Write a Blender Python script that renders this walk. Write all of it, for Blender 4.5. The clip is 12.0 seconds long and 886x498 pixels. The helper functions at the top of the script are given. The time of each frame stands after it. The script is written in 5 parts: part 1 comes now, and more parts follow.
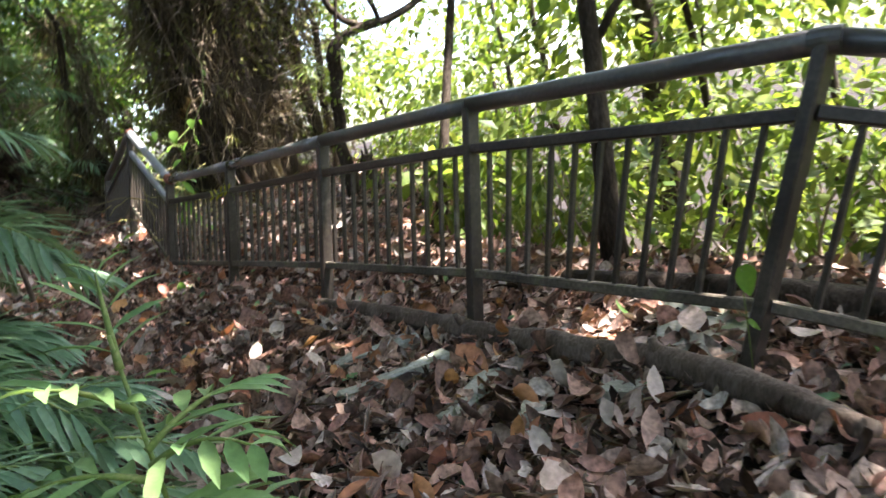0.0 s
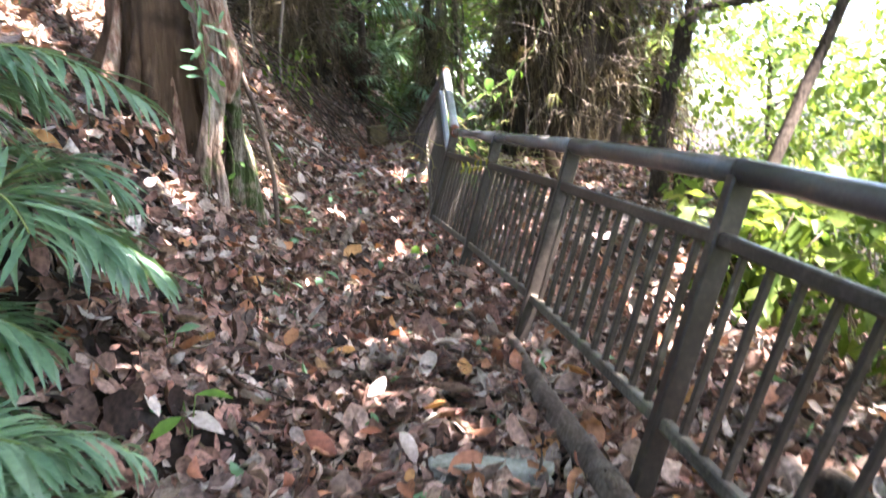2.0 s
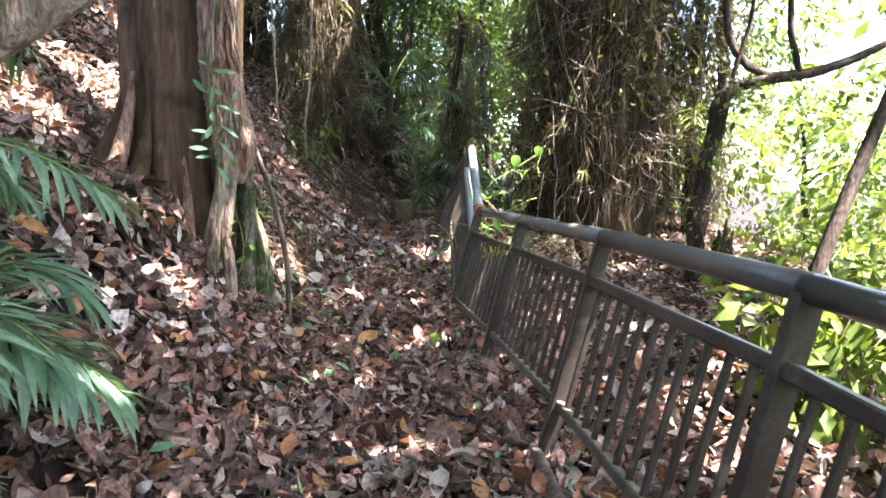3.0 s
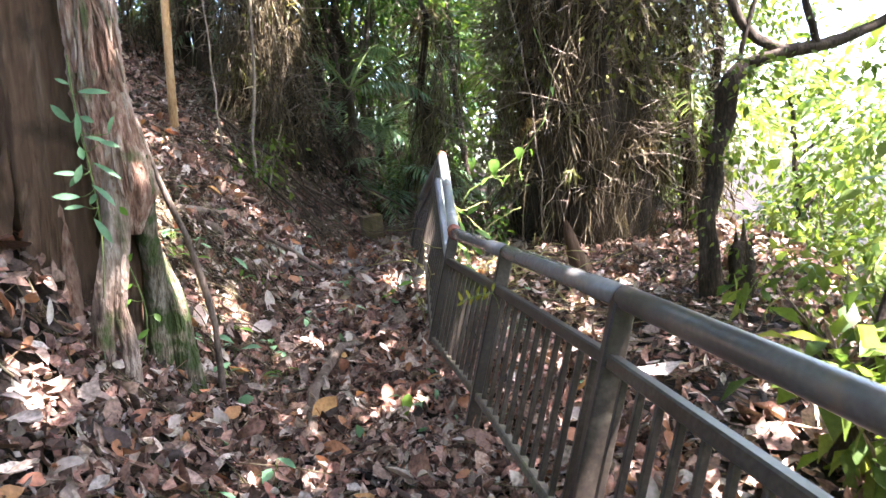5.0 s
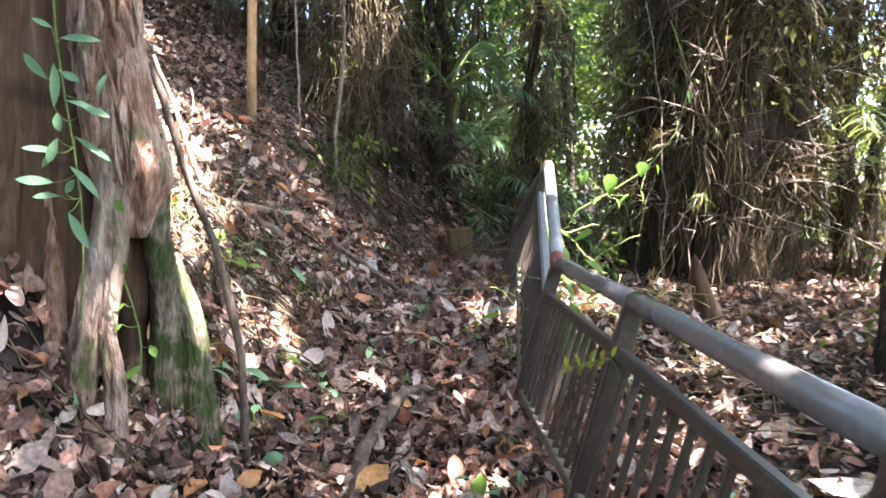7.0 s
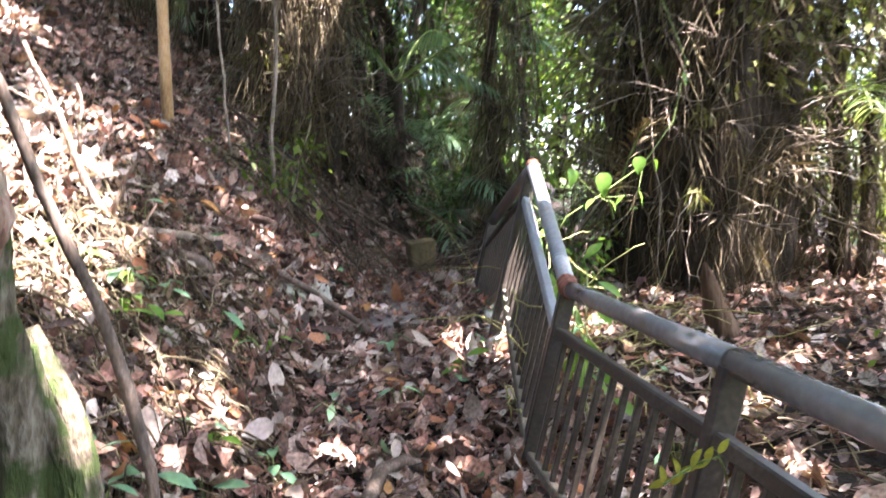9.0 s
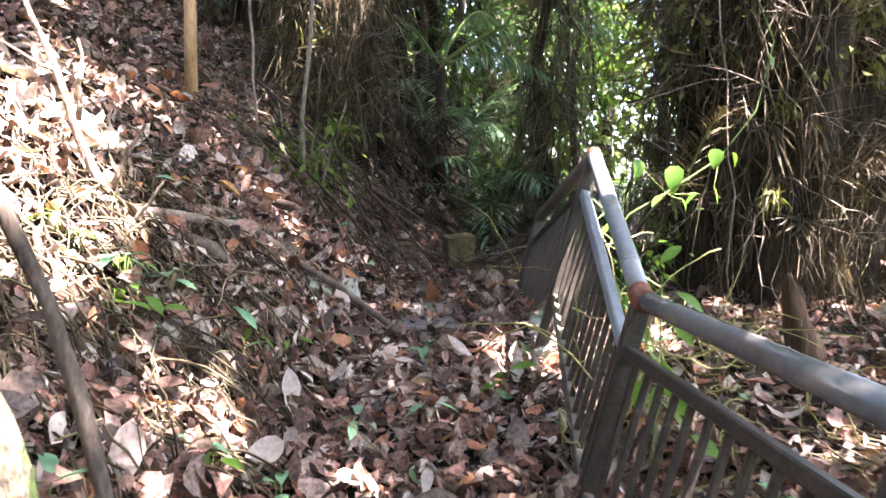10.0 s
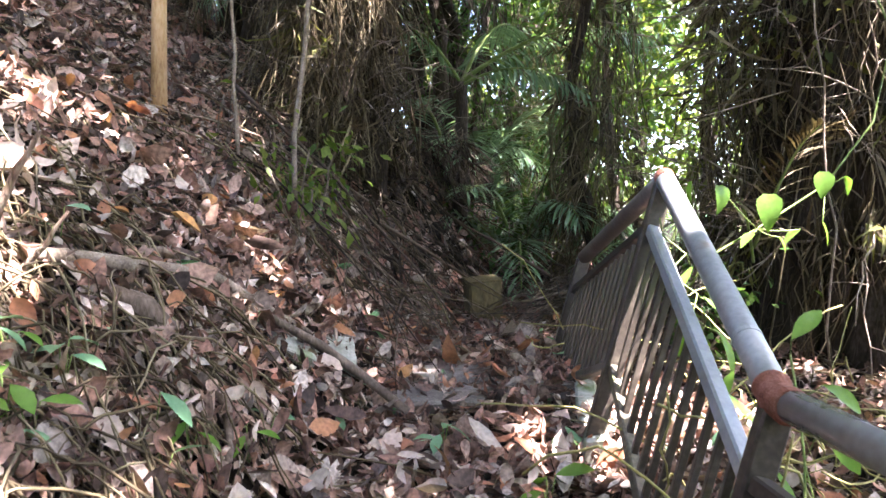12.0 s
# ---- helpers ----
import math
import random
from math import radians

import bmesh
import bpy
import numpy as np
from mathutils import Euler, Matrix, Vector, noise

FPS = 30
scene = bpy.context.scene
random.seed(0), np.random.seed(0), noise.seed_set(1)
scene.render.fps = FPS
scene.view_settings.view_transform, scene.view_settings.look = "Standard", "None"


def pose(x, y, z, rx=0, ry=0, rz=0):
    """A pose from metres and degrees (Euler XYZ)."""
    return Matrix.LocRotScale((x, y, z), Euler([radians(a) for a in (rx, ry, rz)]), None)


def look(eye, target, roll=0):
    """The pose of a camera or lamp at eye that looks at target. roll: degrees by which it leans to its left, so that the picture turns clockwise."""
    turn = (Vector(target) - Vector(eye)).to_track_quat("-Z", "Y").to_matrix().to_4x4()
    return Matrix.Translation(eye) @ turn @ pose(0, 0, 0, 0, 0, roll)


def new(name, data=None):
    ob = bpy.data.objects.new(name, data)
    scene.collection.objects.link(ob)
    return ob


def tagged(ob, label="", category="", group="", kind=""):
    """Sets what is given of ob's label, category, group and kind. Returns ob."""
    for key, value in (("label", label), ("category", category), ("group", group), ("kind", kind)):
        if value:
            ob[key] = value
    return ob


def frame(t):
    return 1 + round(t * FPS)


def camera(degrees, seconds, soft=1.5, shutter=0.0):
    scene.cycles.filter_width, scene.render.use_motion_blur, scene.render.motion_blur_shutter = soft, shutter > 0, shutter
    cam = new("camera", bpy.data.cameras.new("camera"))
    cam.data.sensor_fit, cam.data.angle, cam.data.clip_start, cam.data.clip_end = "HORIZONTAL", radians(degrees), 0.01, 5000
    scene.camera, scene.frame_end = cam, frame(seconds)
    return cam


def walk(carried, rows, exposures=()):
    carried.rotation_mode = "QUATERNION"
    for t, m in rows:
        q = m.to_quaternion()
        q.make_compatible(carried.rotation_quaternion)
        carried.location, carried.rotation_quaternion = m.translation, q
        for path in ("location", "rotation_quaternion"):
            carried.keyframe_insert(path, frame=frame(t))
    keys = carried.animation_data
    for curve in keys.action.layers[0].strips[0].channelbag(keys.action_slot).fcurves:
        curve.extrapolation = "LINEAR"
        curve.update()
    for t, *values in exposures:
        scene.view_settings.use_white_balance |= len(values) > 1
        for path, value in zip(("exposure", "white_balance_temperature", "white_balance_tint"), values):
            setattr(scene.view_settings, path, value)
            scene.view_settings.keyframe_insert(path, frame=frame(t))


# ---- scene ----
cam = camera(65.9, 12.0, soft=1.55, shutter=0.35)
PATH = [
    (0, (-1.381, -0.227, 0.969), (-0.200, 1.346, 0.607), -12.8),
    (0.5, (-1.103, 0.041, 1.001), (-0.058, 1.676, 0.515), -9.2),
    (1, (-0.672, 0.266, 1.028), (0.255, 1.956, 0.493), -7.4),
    (1.5, (-0.408, 0.417, 1.095), (0.201, 2.241, 0.545), -3.1),
    (2, (-0.158, 0.518, 1.214), (0.140, 2.455, 0.818), 0.5),
    (2.5, (-0.069, 0.682, 1.303), (0.182, 2.653, 1.080), 1.9),
    (2.7, (-0.052, 0.752, 1.309), (0.181, 2.729, 1.113), 1.8),
    (4.3, (0.136, 1.648, 1.466), (0.380, 3.616, 1.210), -4.4),
    (4.5, (0.212, 1.757, 1.511), (0.476, 3.726, 1.284), -4.6),
    (5, (0.243, 2.016, 1.517), (0.494, 3.988, 1.295), -3.0),
    (5.5, (0.278, 2.298, 1.524), (0.491, 4.272, 1.288), -1.6),
    (6, (0.355, 2.561, 1.500), (0.503, 4.544, 1.289), -2.0),
    (6.5, (0.342, 2.844, 1.512), (0.410, 4.831, 1.302), -0.1),
    (7, (0.335, 3.174, 1.502), (0.320, 5.165, 1.318), 1.0),
    (7.2, (0.341, 3.246, 1.511), (0.297, 5.238, 1.339), 0.5),
    (8.8, (0.154, 4.142, 1.538), (0.327, 6.131, 1.420), -3.4),
    (9, (0.131, 4.244, 1.561), (0.287, 6.230, 1.378), -1.5),
    (9.5, (0.162, 4.520, 1.542), (0.234, 6.502, 1.288), -1.7),
    (10, (0.101, 4.841, 1.507), (0.162, 6.831, 1.312), 0.6),
    (10.5, (0.106, 5.143, 1.492), (0.120, 7.137, 1.335), 0.6),
    (11, (0.169, 5.419, 1.517), (0.170, 7.415, 1.401), 1.3),
    (11.5, (0.149, 5.716, 1.475), (0.161, 7.712, 1.364), 1.4),
    (12, (0.141, 5.939, 1.502), (0.138, 7.936, 1.403), 0.7),
]
walk(cam, [(t, look(eye, target, roll)) for t, eye, target, roll in PATH], exposures=[(0, 3.95, 6600, 14), (0.6, 4.2, 6400, 17), (1.5, 4.65, 6350, 19), (2.1, 4.85, 6250, 20), (2.7, 4.6, 6250, 20), (6, 4.7, 6250, 21), (9, 4.7, 6250, 22), (12, 4.78, 6250, 22)])


# ==== light ====
SUN = Vector((0.38, -0.24, 0.92)).normalized()          # towards the sun
world = bpy.data.worlds.new("world")
scene.world = world
world.use_nodes = True
wn = world.node_tree
sky = wn.nodes.new("ShaderNodeTexSky")
sky.sky_type, sky.sun_disc = "NISHITA", False
sky.sun_elevation = math.asin(SUN.z)
sky.sun_rotation = math.atan2(SUN.x, SUN.y)
sky.air_density, sky.dust_density = 1.0, 2.5
wn.links.new(sky.outputs[0], wn.nodes["Background"].inputs[0])
wn.nodes["Background"].inputs[1].default_value = 0.09
sun = new("sun", bpy.data.lights.new("sun", "SUN"))
sun.data.energy, sun.data.angle, sun.data.color = 4.0, radians(0.6), (1.0, 0.95, 0.88)
sun.matrix_world = look(SUN * 30, (0, 0, 0))


# ==== materials ====
def nodes_of(name):
    m = bpy.data.materials.new(name)
    m.use_nodes = True
    return m, m.node_tree, m.node_tree.nodes["Principled BSDF"]


def ramp(nt, colours):
    r = nt.nodes.new("ShaderNodeValToRGB")
    e = r.color_ramp.elements
    for i, c in enumerate(colours):
        p = i / (len(colours) - 1)
        if i == 0:
            k = e[0]
        elif i == len(colours) - 1:
            k = e[len(e) - 1]
        else:
            k = e.new(p)
        k.position, k.color = p, (*c, 1)
    return r


def noise_node(nt, scale, detail=4.0, stretch=(1, 1, 1)):
    tc = nt.nodes.new("ShaderNodeTexCoord")
    mp = nt.nodes.new("ShaderNodeMapping")
    mp.inputs["Scale"].default_value = stretch
    n = nt.nodes.new("ShaderNodeTexNoise")
    n.inputs["Scale"].default_value, n.inputs["Detail"].default_value = scale, detail
    nt.links.new(tc.outputs["Object"], mp.inputs[0])
    nt.links.new(mp.outputs[0], n.inputs["Vector"])
    return n


def bump_on(nt, bsdf, source, strength, distance):
    b = nt.nodes.new("ShaderNodeBump")
    b.inputs["Strength"].default_value, b.inputs["Distance"].default_value = strength, distance
    nt.links.new(source, b.inputs["Height"])
    nt.links.new(b.outputs[0], bsdf.inputs["Normal"])


def rough_material(name, colours, scale, rough=0.85, stretch=(1, 1, 1), bump=0.6, depth=0.02, fine=8.0, spots=None, spot_scale=3.0, spot_at=0.6, metal=0.0, gloss=0.15):
    """Two scales of noise in the colour, relief from the finer one, and patches of another colour."""
    m, nt, b = nodes_of(name)
    n1 = noise_node(nt, scale, 5, stretch)
    n2 = noise_node(nt, scale * fine, 6, stretch)
    add = nt.nodes.new("ShaderNodeMath")
    add.operation = "MULTIPLY_ADD"
    add.inputs[1].default_value = 0.45
    nt.links.new(n2.outputs[0], add.inputs[0])
    half = nt.nodes.new("ShaderNodeMath")
    half.operation = "MULTIPLY"
    half.inputs[1].default_value = 0.55
    nt.links.new(n1.outputs[0], half.inputs[0])
    nt.links.new(half.outputs[0], add.inputs[2])
    spread = nt.nodes.new("ShaderNodeMapRange")
    spread.inputs[1].default_value, spread.inputs[2].default_value = 0.33, 0.67
    nt.links.new(add.outputs[0], spread.inputs[0])
    r = ramp(nt, colours)
    nt.links.new(spread.outputs[0], r.inputs[0])
    out = r.outputs[0]
    if spots:
        n3 = noise_node(nt, spot_scale, 6)
        edge = nt.nodes.new("ShaderNodeMapRange")
        edge.inputs[1].default_value, edge.inputs[2].default_value = spot_at - 0.03, spot_at + 0.10
        nt.links.new(n3.outputs[0], edge.inputs[0])
        mix = nt.nodes.new("ShaderNodeMix")
        mix.data_type = "RGBA"
        nt.links.new(edge.outputs[0], mix.inputs[0])
        nt.links.new(out, mix.inputs[6])
        mix.inputs[7].default_value = (*spots, 1)
        out = mix.outputs[2]
    nt.links.new(out, b.inputs["Base Color"])
    b.inputs["Roughness"].default_value, b.inputs["Metallic"].default_value = rough, metal
    b.inputs["Specular IOR Level"].default_value = gloss
    bump_on(nt, b, add.outputs[0], bump, depth)
    return m


def leaf_material(name, colours, through_light=0.0, rough=0.6, spot=0.25, gloss=0.3):
    """Leaves: each one its own colour, blotches, and light that shines through."""
    m, nt, b = nodes_of(name)
    geo = nt.nodes.new("ShaderNodeNewGeometry")
    r = ramp(nt, colours)
    nt.links.new(geo.outputs["Random Per Island"], r.inputs[0])
    n = noise_node(nt, 45.0, 4)
    mr = nt.nodes.new("ShaderNodeMapRange")
    mr.inputs[1].default_value, mr.inputs[2].default_value = 0.3, 0.7
    mr.inputs[3].default_value, mr.inputs[4].default_value = 1.0 - spot, 1.0 + spot
    nt.links.new(n.outputs[0], mr.inputs[0])
    mul = nt.nodes.new("ShaderNodeVectorMath")
    mul.operation = "SCALE"
    nt.links.new(r.outputs[0], mul.inputs[0])
    nt.links.new(mr.outputs[0], mul.inputs[3])
    nt.links.new(mul.outputs[0], b.inputs["Base Color"])
    b.inputs["Roughness"].default_value = rough
    b.inputs["Specular IOR Level"].default_value = gloss
    bump_on(nt, b, n.outputs[0], 0.3, 0.004)
    if through_light:
        tr = nt.nodes.new("ShaderNodeBsdfTranslucent")
        gain = nt.nodes.new("ShaderNodeVectorMath")
        gain.operation = "MULTIPLY"
        gain.inputs[1].default_value = (1.3, 1.25, 0.7)
        nt.links.new(mul.outputs[0], gain.inputs[0])
        nt.links.new(gain.outputs[0], tr.inputs[0])
        mixer = nt.nodes.new("ShaderNodeMixShader")
        mixer.inputs[0].default_value = through_light
        nt.links.new(b.outputs[0], mixer.inputs[1])
        nt.links.new(tr.outputs[0], mixer.inputs[2])
        nt.links.new(mixer.outputs[0], nt.nodes["Material Output"].inputs[0])
    return m


M_SOIL = rough_material("soil", [(0.007, 0.005, 0.004), (0.014, 0.010, 0.008), (0.028, 0.020, 0.016)], 3.0, 0.95, bump=1.0, depth=0.05, fine=9)
M_LITTER = leaf_material("dry_leaves", [(0.020, 0.013, 0.011), (0.12, 0.07, 0.054), (0.27, 0.165, 0.125), (0.032, 0.021, 0.018), (0.36, 0.245, 0.195), (0.15, 0.082, 0.064), (0.42, 0.32, 0.265), (0.045, 0.031, 0.027), (0.34, 0.18, 0.14), (0.026, 0.018, 0.016), (0.50, 0.42, 0.37), (0.095, 0.058, 0.047), (0.33, 0.18, 0.135), (0.03, 0.021, 0.018), (0.22, 0.13, 0.10)], 0.08, 0.5, 0.55, 0.16)
M_STRAW = leaf_material("dead_straw", [(0.026, 0.019, 0.012), (0.078, 0.058, 0.035), (0.165, 0.132, 0.078), (0.038, 0.028, 0.018), (0.27, 0.225, 0.145)], 0.1, 0.7, 0.25, 0.1)
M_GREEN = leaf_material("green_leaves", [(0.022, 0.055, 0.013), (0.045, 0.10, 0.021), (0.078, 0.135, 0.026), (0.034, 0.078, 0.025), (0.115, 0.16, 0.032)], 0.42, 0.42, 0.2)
# lighter, yellower copy of the green leaves, with sunlight put into its colour
M_LIME = leaf_material("sunlit_leaf_tone", [(0.05, 0.085, 0.015), (0.12, 0.17, 0.03), (0.045, 0.085, 0.02), (0.17, 0.20, 0.05), (0.08, 0.13, 0.028)], 0.55, 0.42, 0.2)
M_PALM = leaf_material("palm_leaflets", [(0.09, 0.17, 0.10), (0.14, 0.24, 0.14), (0.20, 0.30, 0.18), (0.11, 0.19, 0.12)], 0.35, 0.30, 0.15, 0.5)
M_OLIVE = leaf_material("olive_leaves", [(0.05, 0.062, 0.018), (0.11, 0.115, 0.032), (0.18, 0.17, 0.05), (0.07, 0.08, 0.025)], 0.4, 0.55, 0.25)
M_BARK = rough_material("brown_bark", [(0.022, 0.012, 0.007), (0.070, 0.042, 0.026), (0.105, 0.065, 0.041), (0.17, 0.115, 0.08)], 6.0, 0.85, (1, 1, 0.09), 1.0, 0.05, 5.0, spots=(0.045, 0.028, 0.018), spot_scale=3.0, spot_at=0.58)
M_RIDGE = rough_material("peeling_rusty_bark", [(0.05, 0.028, 0.02), (0.17, 0.092, 0.062), (0.27, 0.16, 0.115), (0.36, 0.26, 0.20), (0.47, 0.39, 0.31)], 11.0, 0.9, (1, 1, 0.28), 1.0, 0.09, 3.5, spots=(0.10, 0.12, 0.05), spot_scale=6.0, spot_at=0.63)
M_PALEBARK = rough_material("pale_bark", [(0.05, 0.033, 0.025), (0.19, 0.13, 0.098), (0.29, 0.22, 0.172), (0.42, 0.35, 0.29)], 9.0, 0.9, (1, 1, 0.3), 1.0, 0.12, 3.5, spots=(0.075, 0.095, 0.03), spot_scale=5.0, spot_at=0.60)
M_MOSSROOT = rough_material("mossy_bark", [(0.035, 0.027, 0.018), (0.12, 0.098, 0.068), (0.24, 0.205, 0.16)], 14.0, 0.9, (1, 1, 0.3), 1.0, 0.05, 4.0, spots=(0.045, 0.062, 0.02), spot_scale=9.0, spot_at=0.47)
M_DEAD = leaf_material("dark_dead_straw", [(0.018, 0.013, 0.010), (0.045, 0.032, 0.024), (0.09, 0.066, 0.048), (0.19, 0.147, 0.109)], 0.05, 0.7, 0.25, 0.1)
M_ROTTEN = rough_material("rotten_wood", [(0.05, 0.038, 0.018), (0.10, 0.077, 0.036), (0.155, 0.125, 0.06)], 6.0, 0.9, (1, 1, 0.4), 0.8, 0.02)
M_SPROUT = leaf_material("sprout_leaflets", [(0.10, 0.19, 0.08), (0.14, 0.25, 0.09), (0.19, 0.29, 0.12)], 0.35, 0.4, 0.15)
M_TAN = rough_material("tan_stem_bark", [(0.26, 0.15, 0.07), (0.42, 0.26, 0.13), (0.50, 0.35, 0.20)], 9.0, 0.75, (1, 1, 0.3), 0.5, 0.01)
M_DARKBARK = rough_material("dark_bark", [(0.013, 0.010, 0.008), (0.038, 0.028, 0.021), (0.095, 0.073, 0.057)], 8.0, 0.9, (1, 1, 0.25), 1.0, 0.02)
M_SAPBARK = rough_material("sapling_bark", [(0.05, 0.036, 0.028), (0.11, 0.082, 0.064), (0.20, 0.155, 0.125)], 9.0, 0.8, (1, 1, 0.4), 0.8, 0.012)
M_TWIG = rough_material("weathered_twig", [(0.09, 0.065, 0.05), (0.19, 0.15, 0.115), (0.33, 0.27, 0.22)], 14.0, 0.85, (1, 1, 1), 0.6, 0.008)
M_STEEL = rough_material("painted_steel", [(0.045, 0.040, 0.037), (0.075, 0.068, 0.062), (0.125, 0.115, 0.105)], 2.2, 0.30, gloss=0.8, bump=0.25, depth=0.002, fine=20, spots=(0.16, 0.115, 0.085), spot_scale=7.0, spot_at=0.62)
M_POST = rough_material("brown_painted_steel", [(0.017, 0.013, 0.011), (0.036, 0.028, 0.022), (0.078, 0.064, 0.051)], 3.0, 0.42, gloss=0.5, bump=0.3, depth=0.002, fine=16, spots=(0.15, 0.135, 0.10), spot_scale=7.0, spot_at=0.68)
# lit copy of M_STEEL: brighter light is in the base colour, spots are wear
M_LITSTEEL = rough_material("lit_painted_steel", [(0.12, 0.112, 0.105), (0.15, 0.142, 0.136), (0.19, 0.184, 0.178)], 1.6, 0.27, gloss=0.9, bump=0.2, depth=0.002, fine=18, spots=(0.15, 0.112, 0.085), spot_scale=6.0, spot_at=0.64)
# the sky's reflection is put into this blue-grey base; the brown spots are wear
M_SKYSTEEL = rough_material("sky_sheen_steel", [(0.15, 0.16, 0.175), (0.22, 0.235, 0.25), (0.30, 0.31, 0.32)], 2.2, 0.28, bump=0.25, depth=0.002, fine=20, gloss=0.9, spots=(0.14, 0.11, 0.09), spot_scale=8.0, spot_at=0.66)
M_DUSTY = rough_material("dusty_brown_steel", [(0.05, 0.042, 0.034), (0.10, 0.085, 0.066), (0.19, 0.165, 0.125)], 4.0, 0.7, bump=0.4, depth=0.003, fine=14, spots=(0.11, 0.12, 0.06), spot_scale=8.0, spot_at=0.62)
M_RUST = rough_material("red_rust", [(0.09, 0.033, 0.022), (0.18, 0.072, 0.05), (0.27, 0.13, 0.10)], 25.0, 0.8, bump=0.6, depth=0.004)
M_CONCRETE = rough_material("mossy_concrete", [(0.15, 0.15, 0.125), (0.27, 0.27, 0.23), (0.38, 0.38, 0.34)], 6.0, 0.9, bump=0.6, depth=0.01, spots=(0.10, 0.13, 0.05), spot_scale=4.0, spot_at=0.58)
M_STALK = rough_material("green_stalk", [(0.07, 0.11, 0.03), (0.13, 0.18, 0.05), (0.22, 0.24, 0.09)], 10.0, 0.5, bump=0.2, depth=0.003)
M_STEP = rough_material("dusty_concrete", [(0.085, 0.072, 0.063), (0.15, 0.13, 0.118), (0.23, 0.21, 0.19)], 8.0, 0.95, bump=0.7, depth=0.012, spots=(0.06, 0.042, 0.034), spot_scale=7.0, spot_at=0.55)


# ==== geometry helpers ====
def mesh_of(name, verts, quads, material, smooth=True):
    """A mesh from arrays of vertices and quads (a quad whose last two corners agree is a triangle)."""
    me = bpy.data.meshes.new(name)
    v = np.asarray(verts, dtype=np.float32).reshape(-1, 3)
    q = np.asarray(quads, dtype=np.int32).reshape(-1, 4)
    me.vertices.add(len(v))
    me.vertices.foreach_set("co", v.ravel())
    me.loops.add(len(q) * 4)
    me.loops.foreach_set("vertex_index", q.ravel())
    me.polygons.add(len(q))
    me.polygons.foreach_set("loop_start", np.arange(0, len(q) * 4, 4, dtype=np.int32))
    me.polygons.foreach_set("use_smooth", np.full(len(q), smooth, dtype=bool))
    me.materials.append(material)
    me.update(calc_edges=True)
    return me


def part(name, me, parent=None, label=""):
    ob = new(name, me)
    if parent is not None:
        ob.parent = parent
    return tagged(ob, label)


def thing(name, label, category, group="", at=(0, 0, 0)):
    ob = new(name)
    ob.location = at
    ob.empty_display_size = 0.2
    return tagged(ob, label, category, group)


def merge(pieces):
    """Joins (verts, quads) pieces into one."""
    vs, qs, k = [], [], 0
    for v, q in pieces:
        vs.append(v)
        qs.append(q + k)
        k += len(v)
    return np.concatenate(vs), np.concatenate(qs)


def tube(points, radii, sides=8, seed=0, rough=0.0):
    """A tapered tube along points, closed at both ends."""
    p = np.asarray(points, dtype=float)
    r = np.broadcast_to(np.asarray(radii, dtype=float), (len(p),))
    t = np.gradient(p, axis=0)
    t /= np.linalg.norm(t, axis=1)[:, None] + 1e-9
    ref = np.array([0.0, 0.0, 1.0]) if abs(t[:, 2]).mean() < 0.8 else np.array([1.0, 0.0, 0.0])
    a = np.cross(t, ref)
    a /= np.linalg.norm(a, axis=1)[:, None] + 1e-9
    b = np.cross(t, a)
    ang = np.linspace(0, 2 * np.pi, sides, endpoint=False)
    rng = np.random.default_rng(seed)
    wob = 1 + rough * rng.uniform(-1, 1, (len(p), sides))
    ring = p[:, None] + (r[:, None] * wob)[:, :, None] * (np.cos(ang)[None, :, None] * a[:, None] + np.sin(ang)[None, :, None] * b[:, None])
    v = np.concatenate([ring.reshape(-1, 3), p[:1], p[-1:]])
    n = len(p)
    i, j = np.meshgrid(np.arange(n - 1), np.arange(sides), indexing="ij")
    k = (j + 1) % sides
    q = np.stack([i * sides + j, (i + 1) * sides + j, (i + 1) * sides + k, i * sides + k], -1).reshape(-1, 4)
    s = np.arange(sides)
    e = (s + 1) % sides
    c0, c1 = n * sides, n * sides + 1
    m = sides - sides % 2
    h = np.arange(0, m, 2)
    cap0 = np.stack([np.full(len(h), c0), h, (h + 1) % sides, (h + 2) % sides], -1)
    cap1 = np.stack([np.full(len(h), c1), (n - 1) * sides + (h + 2) % sides, (n - 1) * sides + (h + 1) % sides, (n - 1) * sides + h], -1)
    return v, np.concatenate([q, cap0, cap1])


def box(a, b, w, h, up=(0, 0, 1)):
    """A bar of width w and height h from a to b, with slightly eased long edges."""
    a, b = np.asarray(a, float), np.asarray(b, float)
    t = (b - a) / np.linalg.norm(b - a)
    s = np.cross(t, np.asarray(up, float))
    s /= np.linalg.norm(s)
    u = np.cross(s, t)
    c = 0.14 * min(w, h)
    x, y = w / 2, h / 2
    prof = [(-x + c, -y), (x - c, -y), (x, -y + c), (x, y - c), (x - c, y), (-x + c, y), (-x, y - c), (-x, -y + c)]
    v = np.array([e + s * px + u * py for e in (a, b) for px, py in prof])
    q = [[i, (i + 1) % 8, 8 + (i + 1) % 8, 8 + i] for i in range(8)]
    q += [[0, 7, 6, 1], [1, 6, 5, 2], [2, 5, 4, 3], [8, 9, 14, 15], [9, 10, 13, 14], [10, 11, 12, 13]]
    return v, np.array(q)


